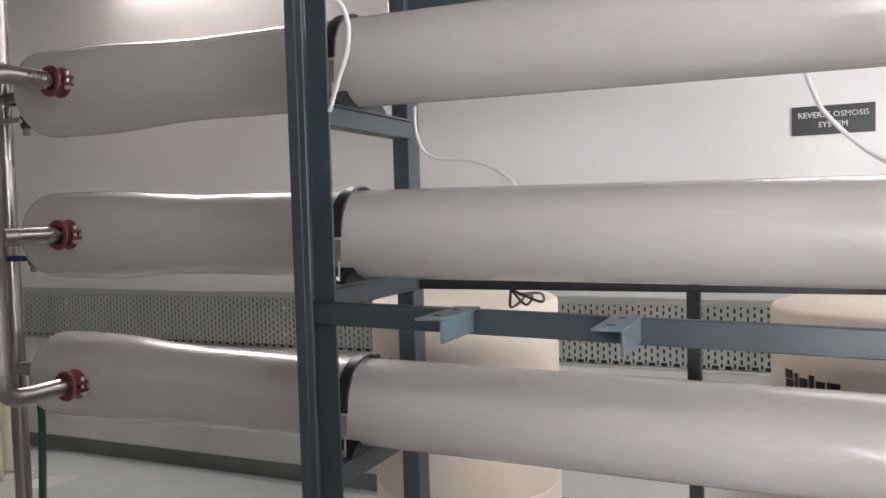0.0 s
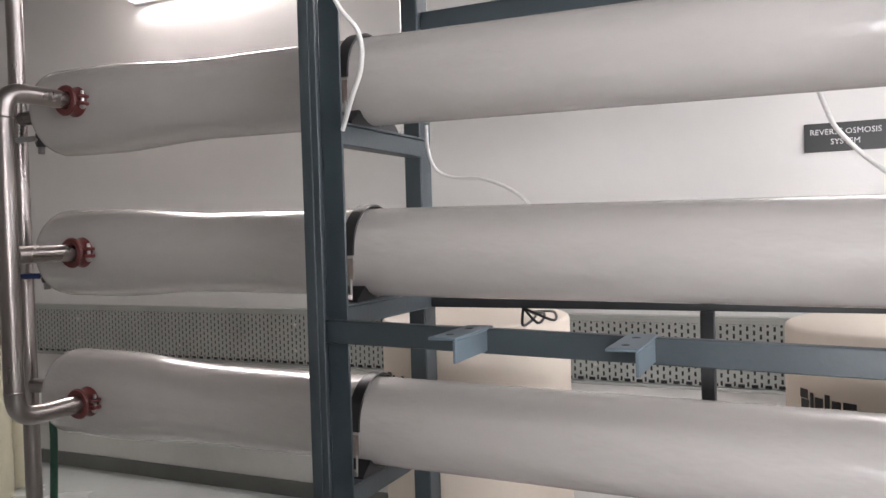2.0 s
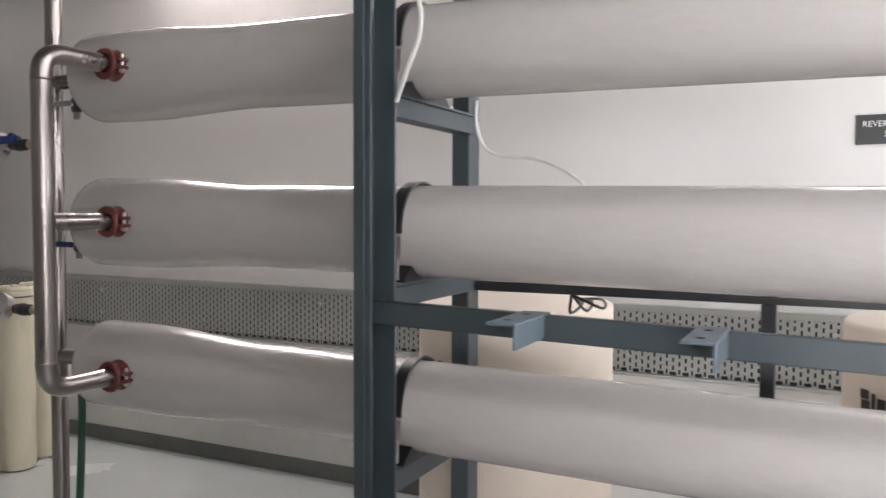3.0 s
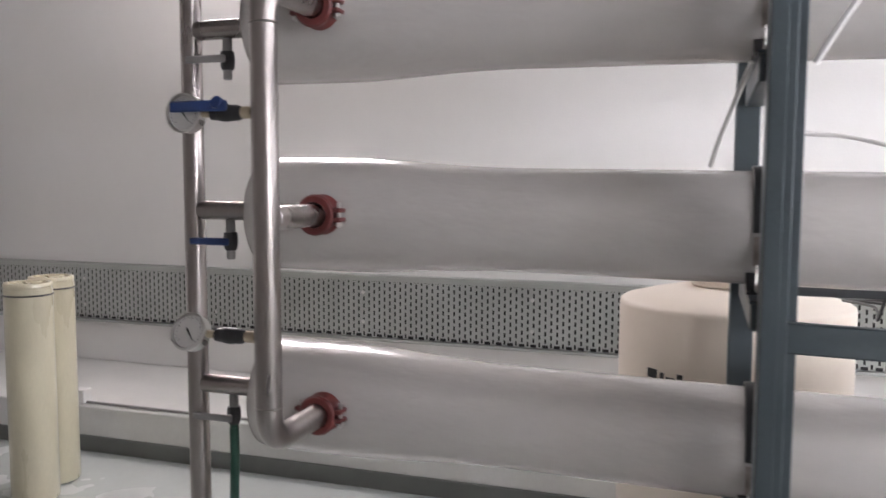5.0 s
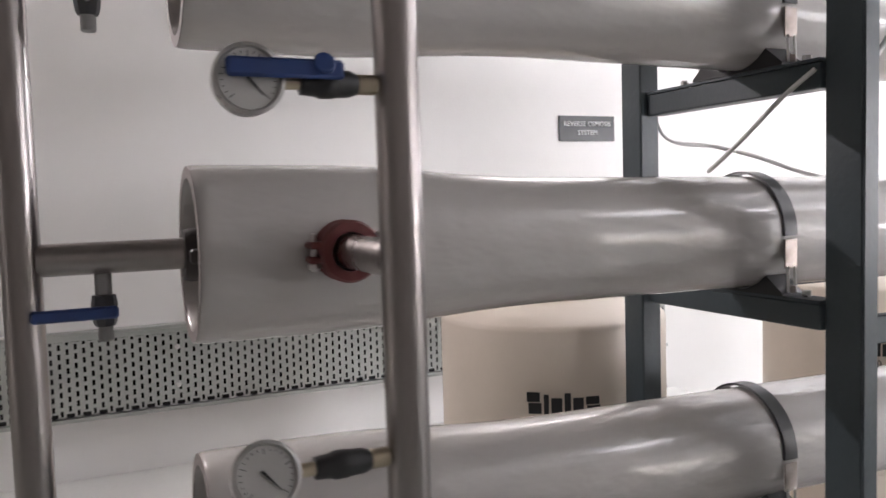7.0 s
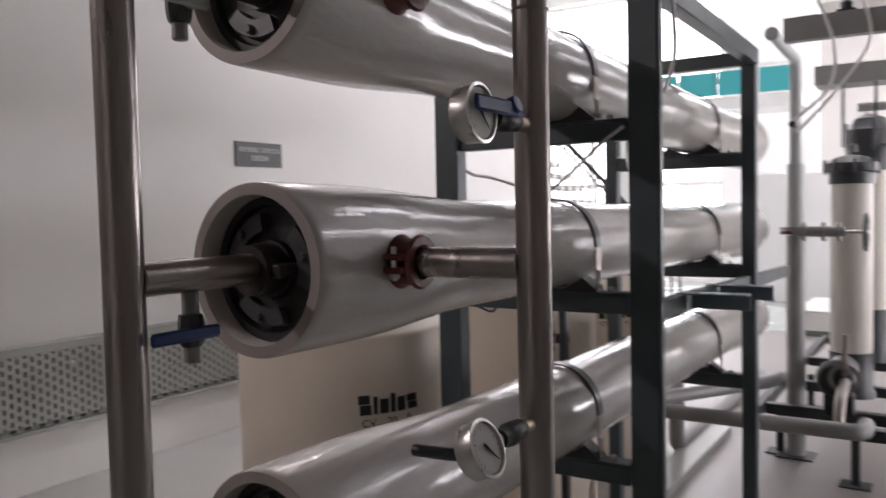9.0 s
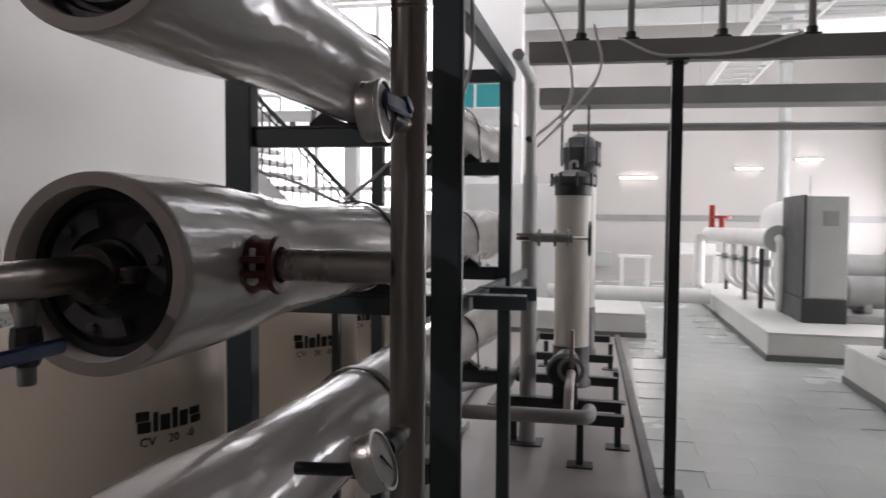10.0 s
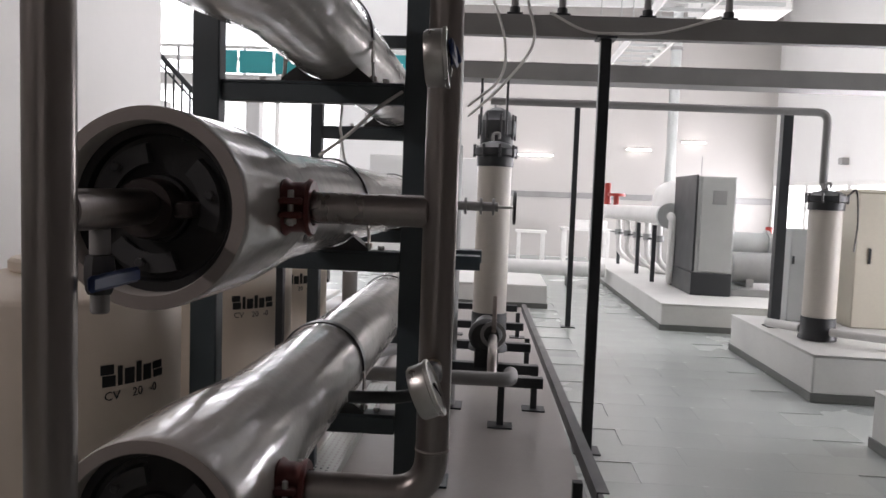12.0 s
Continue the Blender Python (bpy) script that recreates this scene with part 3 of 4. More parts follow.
part("top_beam", box(0.2465, 0.30, 1.2895, P2, RT - 0.065, RT, 0.003), FRAME, rack)
part("top_beam", box(-0.396, -0.34, 1.2435, P2, RT - 0.065, RT, 0.003), FRAME, rack)
part("top_beam", box(-0.3145, 0.2275, 1.2, 1.25, 2.5, 2.56, 0.003), FRAME, rack)
part("top_beam", box(-0.3395, 0.224, P2 + 0.005, P2 + 0.055, RT - 0.062, RT - 0.002, 0.003), FRAME, rack)
for y, drop in ((1.675, 0.016), (2.065, 0.026)):
    bm = box(0.235, 0.46, y - 0.045, y + 0.02, 1.2315 - drop, 1.2375 - drop, 0.001)
    box(0.2735, 0.46, y + 0.014, y + 0.02, 1.182 - drop, 1.231 - drop, 0.001, bm)
    br = part("bracket", bm, BRACKET, rack, "pale blue-grey angle bracket")
    for x in (0.3, 0.41):
        # Black disc laid on the plate for the shade in a bolt hole.
        part("hole_disc", revolve([(0, 0), (0.009, 0), (0.009, 0.0008), (0, 0.0008)], (x, y - 0.015, 1.2377 - drop), (x, y - 0.015, 2), 12), INK, br, "black disc for the shade in a bolt hole")

# ---- pipework at the vessel ends ----
PX, PY, R = 0.412, 0.222, 0.029


def coupling(a, b, parent, r=0.034, mat=RED, along=None):
    """A two-bolt grooved pipe coupling between a and b."""
    d = (Vector(b) - Vector(a)).length
    c = part("coupling", revolve([(r * 0.92, 0), (r + 0.012, 0.0), (r + 0.016, 0.006), (r + 0.009, d * 0.3), (r + 0.009, d * 0.7), (r + 0.016, d - 0.006), (r + 0.012, d), (r * 0.92, d)], a, b, 28, closed=True), mat, parent, "red-brown bolted pipe coupling")
    mid = (Vector(a) + Vector(b)) / 2
    for s in (-1, 1):
        o = mid + Vector((0, s * (r + 0.018), 0))
        for dz in (-0.017, 0.006):
            part("lug", box(o.x - d * 0.36, o.x + d * 0.36, o.y - 0.012, o.y + 0.012, o.z + dz, o.z + dz + 0.011, 0.003), mat, c)
        part("bolt", rod((o.x, o.y + s * 0.002, o.z - 0.03), (o.x, o.y + s * 0.002, o.z + 0.03), 0.0055, 8), BOLT, c, "zinc bolt")
        part("nut", rod((o.x, o.y + s * 0.002, o.z - 0.027), (o.x, o.y + s * 0.002, o.z - 0.017), 0.0105, 6), BOLT, c)


side = thing("side_manifold", (PX, PY, VZ[2]), "brushed stainless steel manifold joining the vessel side ports", "manifold")
part("pipe", sweep([(0.16, PY, VZ[0]), (PX, PY, VZ[0]), (PX, PY, VZ[2]), (0.16, PY, VZ[2])], R, 28, bend=0.075, round_steps=10), STEEL, side)
part("branch", rod((0.16, PY, VZ[1]), (PX - 0.02, PY, VZ[1]), R - 0.002, 28), STEEL, side)
for z in (VZ[0] - 0.082, VZ[2] + 0.082):
    part("weld", revolve([(R, -0.003), (R + 0.002, 0), (R, 0.003)], (PX, PY, z), (PX, PY, z + 1), 28), WELD, side)
for z in VZ:
    part("port", rod((0.13, PY, z), (0.165, PY, z), R + 0.004, 24), CAP, side, "dark side port stub")
    coupling((0.142, PY, z), (0.195, PY, z), side)

HY = -0.25
head = thing("end_header", (0, HY, 0), "upright brushed stainless steel header pipe with three end branches", "manifold")
part("pipe", rod((0, HY, 0.012), (0, HY, 3.1), R, 28), STEEL, head)
part("floor_flange", rod((0, HY, 0), (0, HY, 0.0118), 0.075, 28), STEEL, head)
for z in VZ:
    part("branch", rod((0, HY + 0.02, z), (0, 0.02, z), 0.026, 24), STEEL, head)


def sample_valve(z, mat, hose=False):
    y = -0.135
    v = thing("sample_valve", (0, y, z - 0.026), "small ball valve with %s lever under a steel branch" % ("a blue" if mat is BLUE else "a grey"), "valve", "sample valves")
    part("nipple", rod((0, y, z - 0.06), (0, y, z - 0.024), 0.013, 16), GREY_PIPE, v)
    part("body", revolve([(0, 0), (0.015, 0), (0.018, 0.006), (0.02, 0.02), (0.02, 0.036), (0.018, 0.05), (0.0, 0.05)], (0, y, z - 0.11), (0, y, z), 8), CAP_SEG, v)
    part("stem", rod((0.018, y, z - 0.085), (0.04, y, z - 0.085), 0.007, 10), BOLT, v)
    part("lever", box(0.036, 0.046, y - 0.105, y + 0.02, z - 0.094, z - 0.074, 0.004), mat, v)
    part("spout", rod((0, y, z - 0.135), (0, y, z - 0.109), 0.012, 14), GREY_PIPE if not hose else GREEN, v)


sample_valve(VZ[0], GREY_PIPE)
sample_valve(VZ[1], BLUE)
sample_valve(VZ[2], GREY_PIPE, True)
hose = curve_points([(0, -0.135, VZ[2] - 0.12), (0.0, -0.135, 0.7), (0.012, -0.14, 0.4), (0.02, -0.16, 0.15), (0.05, -0.2, 0.016), (0.2, -0.3, 0.014), (0.5, -0.5, 0.014)], 8)
solid("garden_hose", sweep(hose, 0.0135, 12), GREEN, "dark green rubber hose hanging from a valve", "hose")


def gauge(z, tilt, roll_lever, mat):
    """A pressure gauge on a valve, standing out from the side manifold."""
    gy = 0.03
    g = thing("pressure_gauge", (PX, gy, z), "round steel pressure gauge with %s valve lever" % ("a blue" if mat is BLUE else "a dark"), "gauge", "pressure gauges")
    part("stub", rod((PX, PY - 0.028, z), (PX, PY - 0.055, z), 0.013, 16), BRASS, g)
    part("valve_body", revolve([(0.0, 0), (0.012, 0), (0.014, 0.004), (0.017, 0.012), (0.0175, 0.03), (0.019, 0.034), (0.019, 0.05), (0.0165, 0.055), (0.015, 0.075), (0.0, 0.075)], (PX, PY - 0.053, z), (PX, -1, z), 10), CAP, g, "black valve body")
    part("nipple", rod((PX, PY - 0.127, z), (PX, gy + 0.034, z), 0.009, 12), BRASS, g)
    case = part("case", revolve([(0, 0), (0.038, 0), (0.041, 0.004), (0.041, 0.026), (0.0435, 0.028), (0.0435, 0.033), (0.039, 0.034), (0.037, 0.029), (0, 0.029)], (PX - 0.016, gy, z), (PX + 1, gy, z), 36), BOLT, g, "bright steel case and bezel")
    part("dial", revolve([(0, 0), (0.0368, 0), (0.0368, 0.001), (0, 0.001)], (PX + 0.0132, gy, z), (PX + 1, gy, z), 36), DIAL, case, "pale grey dial")
    bm = bmesh.new()
    for k in range(21):
        a = radians(-45 + 270 * k / 20)
        r0 = 0.026 if k % 5 == 0 else 0.03
        c, d = math.cos(a), math.sin(a)
        p = [(r0, -0.0005), (0.0335, -0.0005), (0.0335, 0.0005), (r0, 0.0005)]
        bm.faces.new([bm.verts.new((PX + 0.0147, gy + u * c - w * d, z + u * d + w * c)) for u, w in p])
    part("scale_mark", bm, INK, case, "black scale marks")
    a = radians(-50)
    tip = (PX + 0.0165, gy + 0.026 * math.cos(a), z + 0.026 * math.sin(a))
    part("needle", revolve([(0, 0), (0.0022, 0), (0.0006, 0.034), (0, 0.034)], (PX + 0.0165, gy - 0.008 * math.cos(a), z - 0.008 * math.sin(a)), tip, 6), INK, case, "black needle")
    if roll_lever:
        part("lever", box(PX + 0.02, PX + 0.027, gy - 0.028, gy + 0.115, z + 0.0, z + 0.024, 0.004), mat, g)
        part("lever_hub", rod((PX + 0.0, gy + 0.09, z + 0.012), (PX + 0.03, gy + 0.09, z + 0.02), 0.014, 12), mat, g)
    else:
        part("lever", sweep([(PX - 0.01, gy + 0.01, z - 0.004), (PX - 0.04, gy - 0.005, z + 0.005), (PX - 0.11, gy + 0.0, z + 0.03)], 0.0095, 10, bend=0.015), DARK, g)
    g.rotation_euler = (0, tilt, 0)
    return g


gauge(1.642, -0.08, True, BLUE)
gauge(1.158, -0.4, False, DARK)

# ---- plastic tubing ----


def tubing(keys, r, label, mat=TUBE_WHITE, name="plastic_tube"):
    return solid(name, sweep(curve_points(keys, 10), r, 10), mat, label, "tube", "plastic tubes")


tubing([(0.325, 1.27, 2.33), (0.325, 1.33, 2.05), (0.31, 1.39, 1.95), (0.29, 1.385, 1.87), (0.27, 1.34, 1.79), (0.25, 1.3, 1.72)], 0.006, "white plastic sampling tube looped at the rack post")
tubing([(-0.34, 1.255, 1.8), (-0.345, 1.256, 1.72), (-0.35, 1.28, 1.655), (-0.35, 1.34, 1.625), (-0.33, 1.44, 1.615), (-0.28, 1.54, 1.585), (-0.22, 1.62, 1.545), (-0.15, 1.67, 1.515)], 0.0055, "white plastic tube from the rear post to a vessel")
tubing([(-0.16, 2.36, 1.95), (-0.2, 2.43, 1.74), (-0.2, 2.47, 1.66), (-0.2, 2.57, 1.56), (-0.17, 2.69, 1.49)], 0.006, "white plastic tube hanging behind two vessels")
tubing([(0.225, 1.19, 1.73), (0.16, 1.17, 1.68), (0.08, 1.14, 1.6), (0.0, 1.12, 1.535)], 0.005, "white plastic tube slanting down to a vessel")

# ---- tanks and loose things behind the rack ----


def tank(cx, cy, r, h, face_at, label):
    t = thing("storage_tank", (cx, cy, 0), label, "tank", "chemical tanks")
    prof = [(0, 0), (r - 0.02, 0), (r, 0.02), (r, 0.42), (r - 0.005, 0.43), (r, 0.44), (r, h - 0.06), (r - 0.003, h - 0.05), (r - 0.012, h - 0.043), (r - 0.1, h - 0.02), (0.16, h), (0, h + 0.002)]
    part("body", revolve(prof, (cx, cy, 0), (cx, cy, 1), 64), TANK, t)
    part("lid", revolve([(0, 0), (0.13, 0), (0.135, 0.006), (0.135, 0.03), (0.125, 0.04), (0, 0.042)], (cx, cy, h + 0.002), (cx, cy, 2), 32), TANK, t, "beige screw lid")
    # emblem as plain black blocks round the front
    strokes = ((0.0, 0.034, 0.936, 0.908), (0.004, 0.034, 0.9055, 0.874), (0.044, 0.013, 0.93, 0.874), (0.063, 0.028, 0.92, 0.874),
               (0.097, 0.016, 0.934, 0.874), (0.119, 0.027, 0.92, 0.874), (0.152, 0.036, 0.922, 0.899), (0.155, 0.036, 0.8965, 0.874))
    for off, w, z1, z0 in strokes:
        bm = bmesh.new()
        vs = []
        for i in range(3):
            g = face_at + (off + w * i / 2) * 1.1 / r
            vs.append([bm.verts.new((cx + q * math.cos(g), cy + q * math.sin(g), z)) for q in (r + 0.0006, r + 0.0018) for z in (z1, z0)])
        for p, q in zip(vs, vs[1:]):
            for m0, m1 in ((0, 1), (1, 3), (3, 2), (2, 0)):
                bm.faces.new((p[m0], p[m1], q[m1], q[m0]))
        bm.faces.new([vs[0][m] for m in (0, 1, 3, 2)])
        bm.faces.new([vs[-1][m] for m in (0, 1, 3, 2)])
        part("emblem_block", bm, INK, t, "black printed emblem block")
    for txt, g in (("CV", face_at + 0.09), ("20", face_at + 0.31), ("-0", face_at + 0.47)):
        m = Matrix.Translation((cx + (r + 0.001) * math.cos(g), cy + (r + 0.001) * math.sin(g), 0.846)) @ Matrix.Rotation(g, 4, "Z") @ face
        letters(txt, 0.036, 0.0006, m, "lettering", INK, t)
    return t


tank(-0.82, 1.21, 0.36, 1.165, -0.76, "beige plastic chemical tank standing beside the rack")
tank(-0.84, 2.67, 0.36, 1.165, -1.05, "beige plastic chemical tank behind the vessels")
tank(-0.86, 3.6, 0.36, 1.165, -1.05, "beige plastic chemical tank further along the rack")
for k in range(3):
    tubing([(-0.375, 1.56, 1.2), (-0.4, 1.55 + 0.05 * k, 1.14 + 0.01 * k), (-0.5, 1.56 + 0.03 * k, 1.16 + 0.008 * k), (-0.62, 1.5, 1.16)], 0.0045, "short black cable looped at the rear rail", BLACK, "cable")


def dosing_pump(x, y, z):
    p = thing("dosing_pump", (x, y, z), "small black dosing pump on a bracket", "pump")
    part("body", box(x - 0.06, x + 0.06, y - 0.06, y + 0.06, z, z + 0.13, 0.012), CAP, p)
    part("motor", rod((x, y, z + 0.13), (x, y, z + 0.2), 0.04, 20), CAP, p)
    part("pump_head", rod((x + 0.06, y, z + 0.06), (x + 0.11, y, z + 0.06), 0.04, 20), CAP_SEG, p)
    part("bracket", box(x - 0.07, x + 0.07, y - 0.07, y + 0.07, z - 0.012, z - 0.0005, 0.002), FRAME, p)
    part("stand", box(x - 0.025, x + 0.025, y - 0.025, y + 0.025, 0, z - 0.0125, 0.002), FRAME, p)


dosing_pump(-0.62, 3.75, 0.82)


def membrane(x, y, h, r):
    m = thing("membrane_element", (x, y, 0), "yellowish resin-wrapped membrane element standing on the floor", "membrane element", "standing membrane elements")
    part("wrap", revolve([(0, 0.003), (r - 0.004, 0.003), (r, 0.01), (r, h - 0.03), (r - 0.003, h - 0.028), (r - 0.003, h - 0.02), (r, h - 0.018), (r, h - 0.006), (r - 0.004, h), (r - 0.02, h), (r - 0.02, h - 0.015), (0.02, h - 0.015), (0.02, h - 0.05), (0, h - 0.05)], (x, y, 0), (x, y, 1), 40), RESIN, m)
    part("brine_seal", revolve([(r, 0), (r + 0.004, 0.004), (r, 0.008)], (x, y, h - 0.06), (x, y, 2), 40), BLACK, m, "thin black seal ring")
    for k in range(6):
        a = k * math.tau / 6
        part("spoke", box(x - 0.006, x + 0.006, y - 0.006, y + 0.006, h - 0.014, h - 0.004, 0.001) if k == 0 else rod((x + 0.02 * math.cos(a), y + 0.02 * math.sin(a), h - 0.008), (x + (r - 0.021) * math.cos(a), y + (r - 0.021) * math.sin(a), h - 0.008), 0.005, 6), RESIN, m)


membrane(-0.97, -1.86, 1.03, 0.105)
membrane(-1.2, -1.95, 1.03, 0.105)

# pipe along the floor by the wall corner
solid("floor_pipe", rod((-0.2, -4.3, 0.055), (-0.2, -1.9, 0.055), 0.055, 20), WHITE_PIPE, "white plastic pipe lying on the floor", "pipe")

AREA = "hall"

# ---- filter skid beside the rack ----
skid = thing("filter_skid", (0.55, 4.7, 0), "dark painted steel skid frame on short legs", "skid frame")
part("side_rail", channel((0.925, 1.9, 0.3), (0.80, 7.3, 0.3), 0.07, 0.05, 0.006, 90), DARK, skid)
part("side_rail", channel((0.02, 3.9, 0.3), (0.02, 7.3, 0.3), 0.07, 0.05, 0.006, -90), DARK, skid)
for y in (4.2, 5.0, 6.0, 7.2):
    x1 = 0.925 - 0.125 * (y - 1.9) / 5.4
    part("cross_rail", box(0.03, x1 - 0.052, y - 0.035, y + 0.035, 0.265, 0.332, 0.003), DARK, skid)
for x, y in ((0.565, 3.83), (0.8, 4.28), (0.1, 4.28), (0.8, 5.6), (0.1, 5.6), (0.76, 7.1), (0.1, 7.1), (0.885, 2.2)):
    leg = part("leg", box(x - 0.022, x + 0.022, y - 0.022, y + 0.022, 0.0105, 0.264, 0.003), DARK, skid)
    part("foot_plate", box(x - 0.08, x + 0.08, y - 0.07, y + 0.07, 0, 0.01, 0.002), DARK, leg)
part("cross_rail", box(0.3, 0.83, 3.795, 3.865, 0.265, 0.332, 0.003), DARK, skid)


def filter_housing(x, y, z0, zb, zt, zc, r, label):
    """A cartridge housing: charcoal base and cap, cream barrel."""
    f = thing("filter_housing", (x, y, z0), label, "filter housing", "filter housings")
    part("base", revolve([(0, 0), (r + 0.02, 0), (r + 0.02, 0.03), (r + 0.006, 0.05), (r + 0.006, zb - z0), (0, zb - z0)], (x, y, z0), (x, y, 9), 40), FILTER_CAP, f, "charcoal base")
    part("barrel", rod((x, y, zb + 0.001), (x, y, zt - 0.001), r, 40), FILTER, f)
    d = zc - zt
    cap = part("cap", revolve([(0, 0), (r + 0.01, 0), (r + 0.012, d * 0.4), (r + 0.03, d * 0.45), (r + 0.03, d * 0.72), (r + 0.008, d * 0.75), (r * 0.8, d * 0.92), (r * 0.3, d), (0, d)], (x, y, zt), (x, y, 9), 40), FILTER_CAP, f, "charcoal clamped cap")
    for k in range(8):
        a = k * math.tau / 8 + 0.2
        cx, cy = x + (r + 0.03) * math.cos(a), y + (r + 0.03) * math.sin(a)
        part("clamp_bolt", rod((cx, cy, zt + d * 0.35), (cx, cy, zt + d * 0.85), 0.011, 8), CAP_SEG, cap)
    part("vent_knob", sweep(curve_points([(x - 0.02, y, zc - 0.01), (x - 0.02, y, zc + 0.05), (x + 0.02, y, zc + 0.06), (x + 0.025, y, zc + 0.02)], 6), 0.011, 8), GREY_PIPE, cap, "grey vent fitting")
    return f


filter_housing(0.465, 4.66, 0.333, 0.62, 1.70, 1.885, 0.125, "tall cream filter housing with charcoal cap on the skid")
filter_housing(0.465, 6.1, 0.333, 0.75, 1.85, 2.3, 0.14, "tall filter housing with black motor-like cap behind another")
filter_housing(3.3, 5.75, 0.374, 0.57, 1.49, 1.66, 0.135, "cream filter housing with charcoal cap on a plinth")

col = thing("flow_column", (0.195, 4.25, 0), "upright grey pipe column with flanges and a flow tube", "pipe column")
part("base_plate", box(0.09, 0.3, 4.15, 4.35, 0, 0.012, 0.002), DARK, col)
part("pipe", rod((0.195, 4.25, 0.0122), (0.195, 4.25, 1.38), 0.055, 24), GREY_PIPE, col)
for z in (1.385, 1.41):
    part("flange", rod((0.195, 4.25, z), (0.195, 4.25, z + 0.022), 0.09, 24), RED if z < 1.4 else GREY_PIPE, col)
part("flow_tube", rod((0.195, 4.25, 1.4325), (0.195, 4.25, 1.82), 0.05, 24), CABINET, col, "pale flow meter tube")
part("pipe", sweep([(0.195, 4.25, 1.82), (0.195, 4.25, 2.46), (0.195, 3.47, 2.46)], 0.035, 16, bend=0.09), CABINET, col)
part("sensor", rod((0.195, 4.2, 2.05), (0.195, 4.11, 2.05), 0.02, 12), BLACK, col)

gv = thing("gate_valve", (0.35, 3.95, 1.41), "dark gate valve with a spoked handwheel on a pipe", "valve")
part("body", rod((0.25, 3.93, 1.41), (0.5, 3.93, 1.41), 0.03, 20), GREY_PIPE, gv)
for x in (0.28, 0.38, 0.46):
    part("flange", rod((x, 3.93, 1.41), (x + 0.018, 3.93, 1.41), 0.055, 20), GREY_PIPE, gv)
part("stem", rod((0.5, 3.93, 1.41), (0.62, 3.93, 1.41), 0.01, 10), BOLT, gv)
wheel = [(0.605, 3.93 + 0.1 * math.cos(a * math.tau / 24), 1.41 + 0.1 * math.sin(a * math.tau / 24)) for a in range(25)]
part("handwheel", sweep(wheel, 0.011, 8), BLACK, gv, "black handwheel rim")
for k in range(4):
    a = k * math.tau / 4 + 0.4
    part("spoke", rod((0.605, 3.93, 1.41), (0.605, 3.93 + 0.095 * math.cos(a), 1.41 + 0.095 * math.sin(a)), 0.007, 8), BLACK, gv)
part("link", rod((0.25, 3.93, 1.41), (0.25, 4.25, 1.41), 0.028, 16), GREY_PIPE, gv)

pm = thing("feed_pump", (0.48, 4.0, 0.333), "dark cast pump with a round casing on the skid", "pump")
part("casing", revolve([(0, 0), (0.09, 0), (0.11, 0.02), (0.115, 0.05), (0.11, 0.09), (0.06, 0.11), (0, 0.11)], (0.45, 3.98, 0.55), (0.45, 5, 0.55), 32), CAP, pm)
part("foot", box(0.38, 0.54, 3.99, 4.09, 0.334, 0.47, 0.008), CAP, pm)
part("motor", rod((0.45, 4.09, 0.55), (0.45, 4.4, 0.55), 0.085, 24), CAP_SEG, pm)
part("outlet", sweep([(0.5, 3.95, 0.55), (0.5, 3.72, 0.52), (0.5, 3.62, 0.38)], 0.03, 16, bend=0.08), STEEL, pm)
part("lever", box(0.49, 0.52, 3.86, 3.885, 0.6, 0.84, 0.004), BUCKLE, pm)
part("disc", revolve([(0.06, 0), (0.085, 0), (0.085, 0.008), (0.06, 0.008)], (0.5, 3.9, 0.58), (0.5, 5, 0.58), 28, closed=True), GREY_PIPE, pm)


def pipe_run(points, r, mat, label, bend=0.08, name="pipe_run"):
    return solid(name, sweep(points, r, 18, bend=bend), mat, label, "pipe", "pipe runs")


pipe_run([(-0.45, 3.55, 0.36), (0.62, 3.6, 0.36), (0.62, 3.78, 0.36)], 0.045, GREY_PIPE, "grey pipe running across under the vessels")
pipe_run([(-0.4, 3.2, 0.5), (0.1, 4.05, 0.5), (0.1, 4.19, 0.5)], 0.04, GREY_PIPE, "grey pipe slanting under the rack")
pipe_run([(-0.45, 3.9, 0.95), (-0.45, 3.9, 0.055), (-0.45, 6.5, 0.055)], 0.05, GREY_PIPE, "grey pipe dropping behind the rack")

ft = thing("floor_cable_tray", (-0.35, 3.3, 0), "perforated metal cable tray lying on the floor", "cable tray")
bm = bmesh.new()
for k in range(56):
    for r in range(5):
        x0, y0 = -0.43 + 0.032 * r, 2.2 + 0.042 * k
        o = [(x0, y0), (x0 + 0.032, y0), (x0 + 0.032, y0 + 0.042), (x0, y0 + 0.042)]
        cx, cy = x0 + 0.016, y0 + 0.021 + (0.008 if r % 2 else -0.004)
        i = [(cx - 0.006, cy - 0.011), (cx + 0.006, cy - 0.011), (cx + 0.006, cy + 0.011), (cx - 0.006, cy + 0.011)]
        vo = [bm.verts.new((*p, 0.05)) for p in o]
        vi = [bm.verts.new((*p, 0.05)) for p in i]
        for q in range(4):
            bm.faces.new((vo[q], vo[(q + 1) % 4], vi[(q + 1) % 4], vi[q]))
part("slotted_plate", bm, TRAY, ft)
for x in (-0.434, -0.27):
    part("flange", box(x, x + 0.004, 2.2, 4.55, 0.0, 0.049, 0), TRAY, ft)

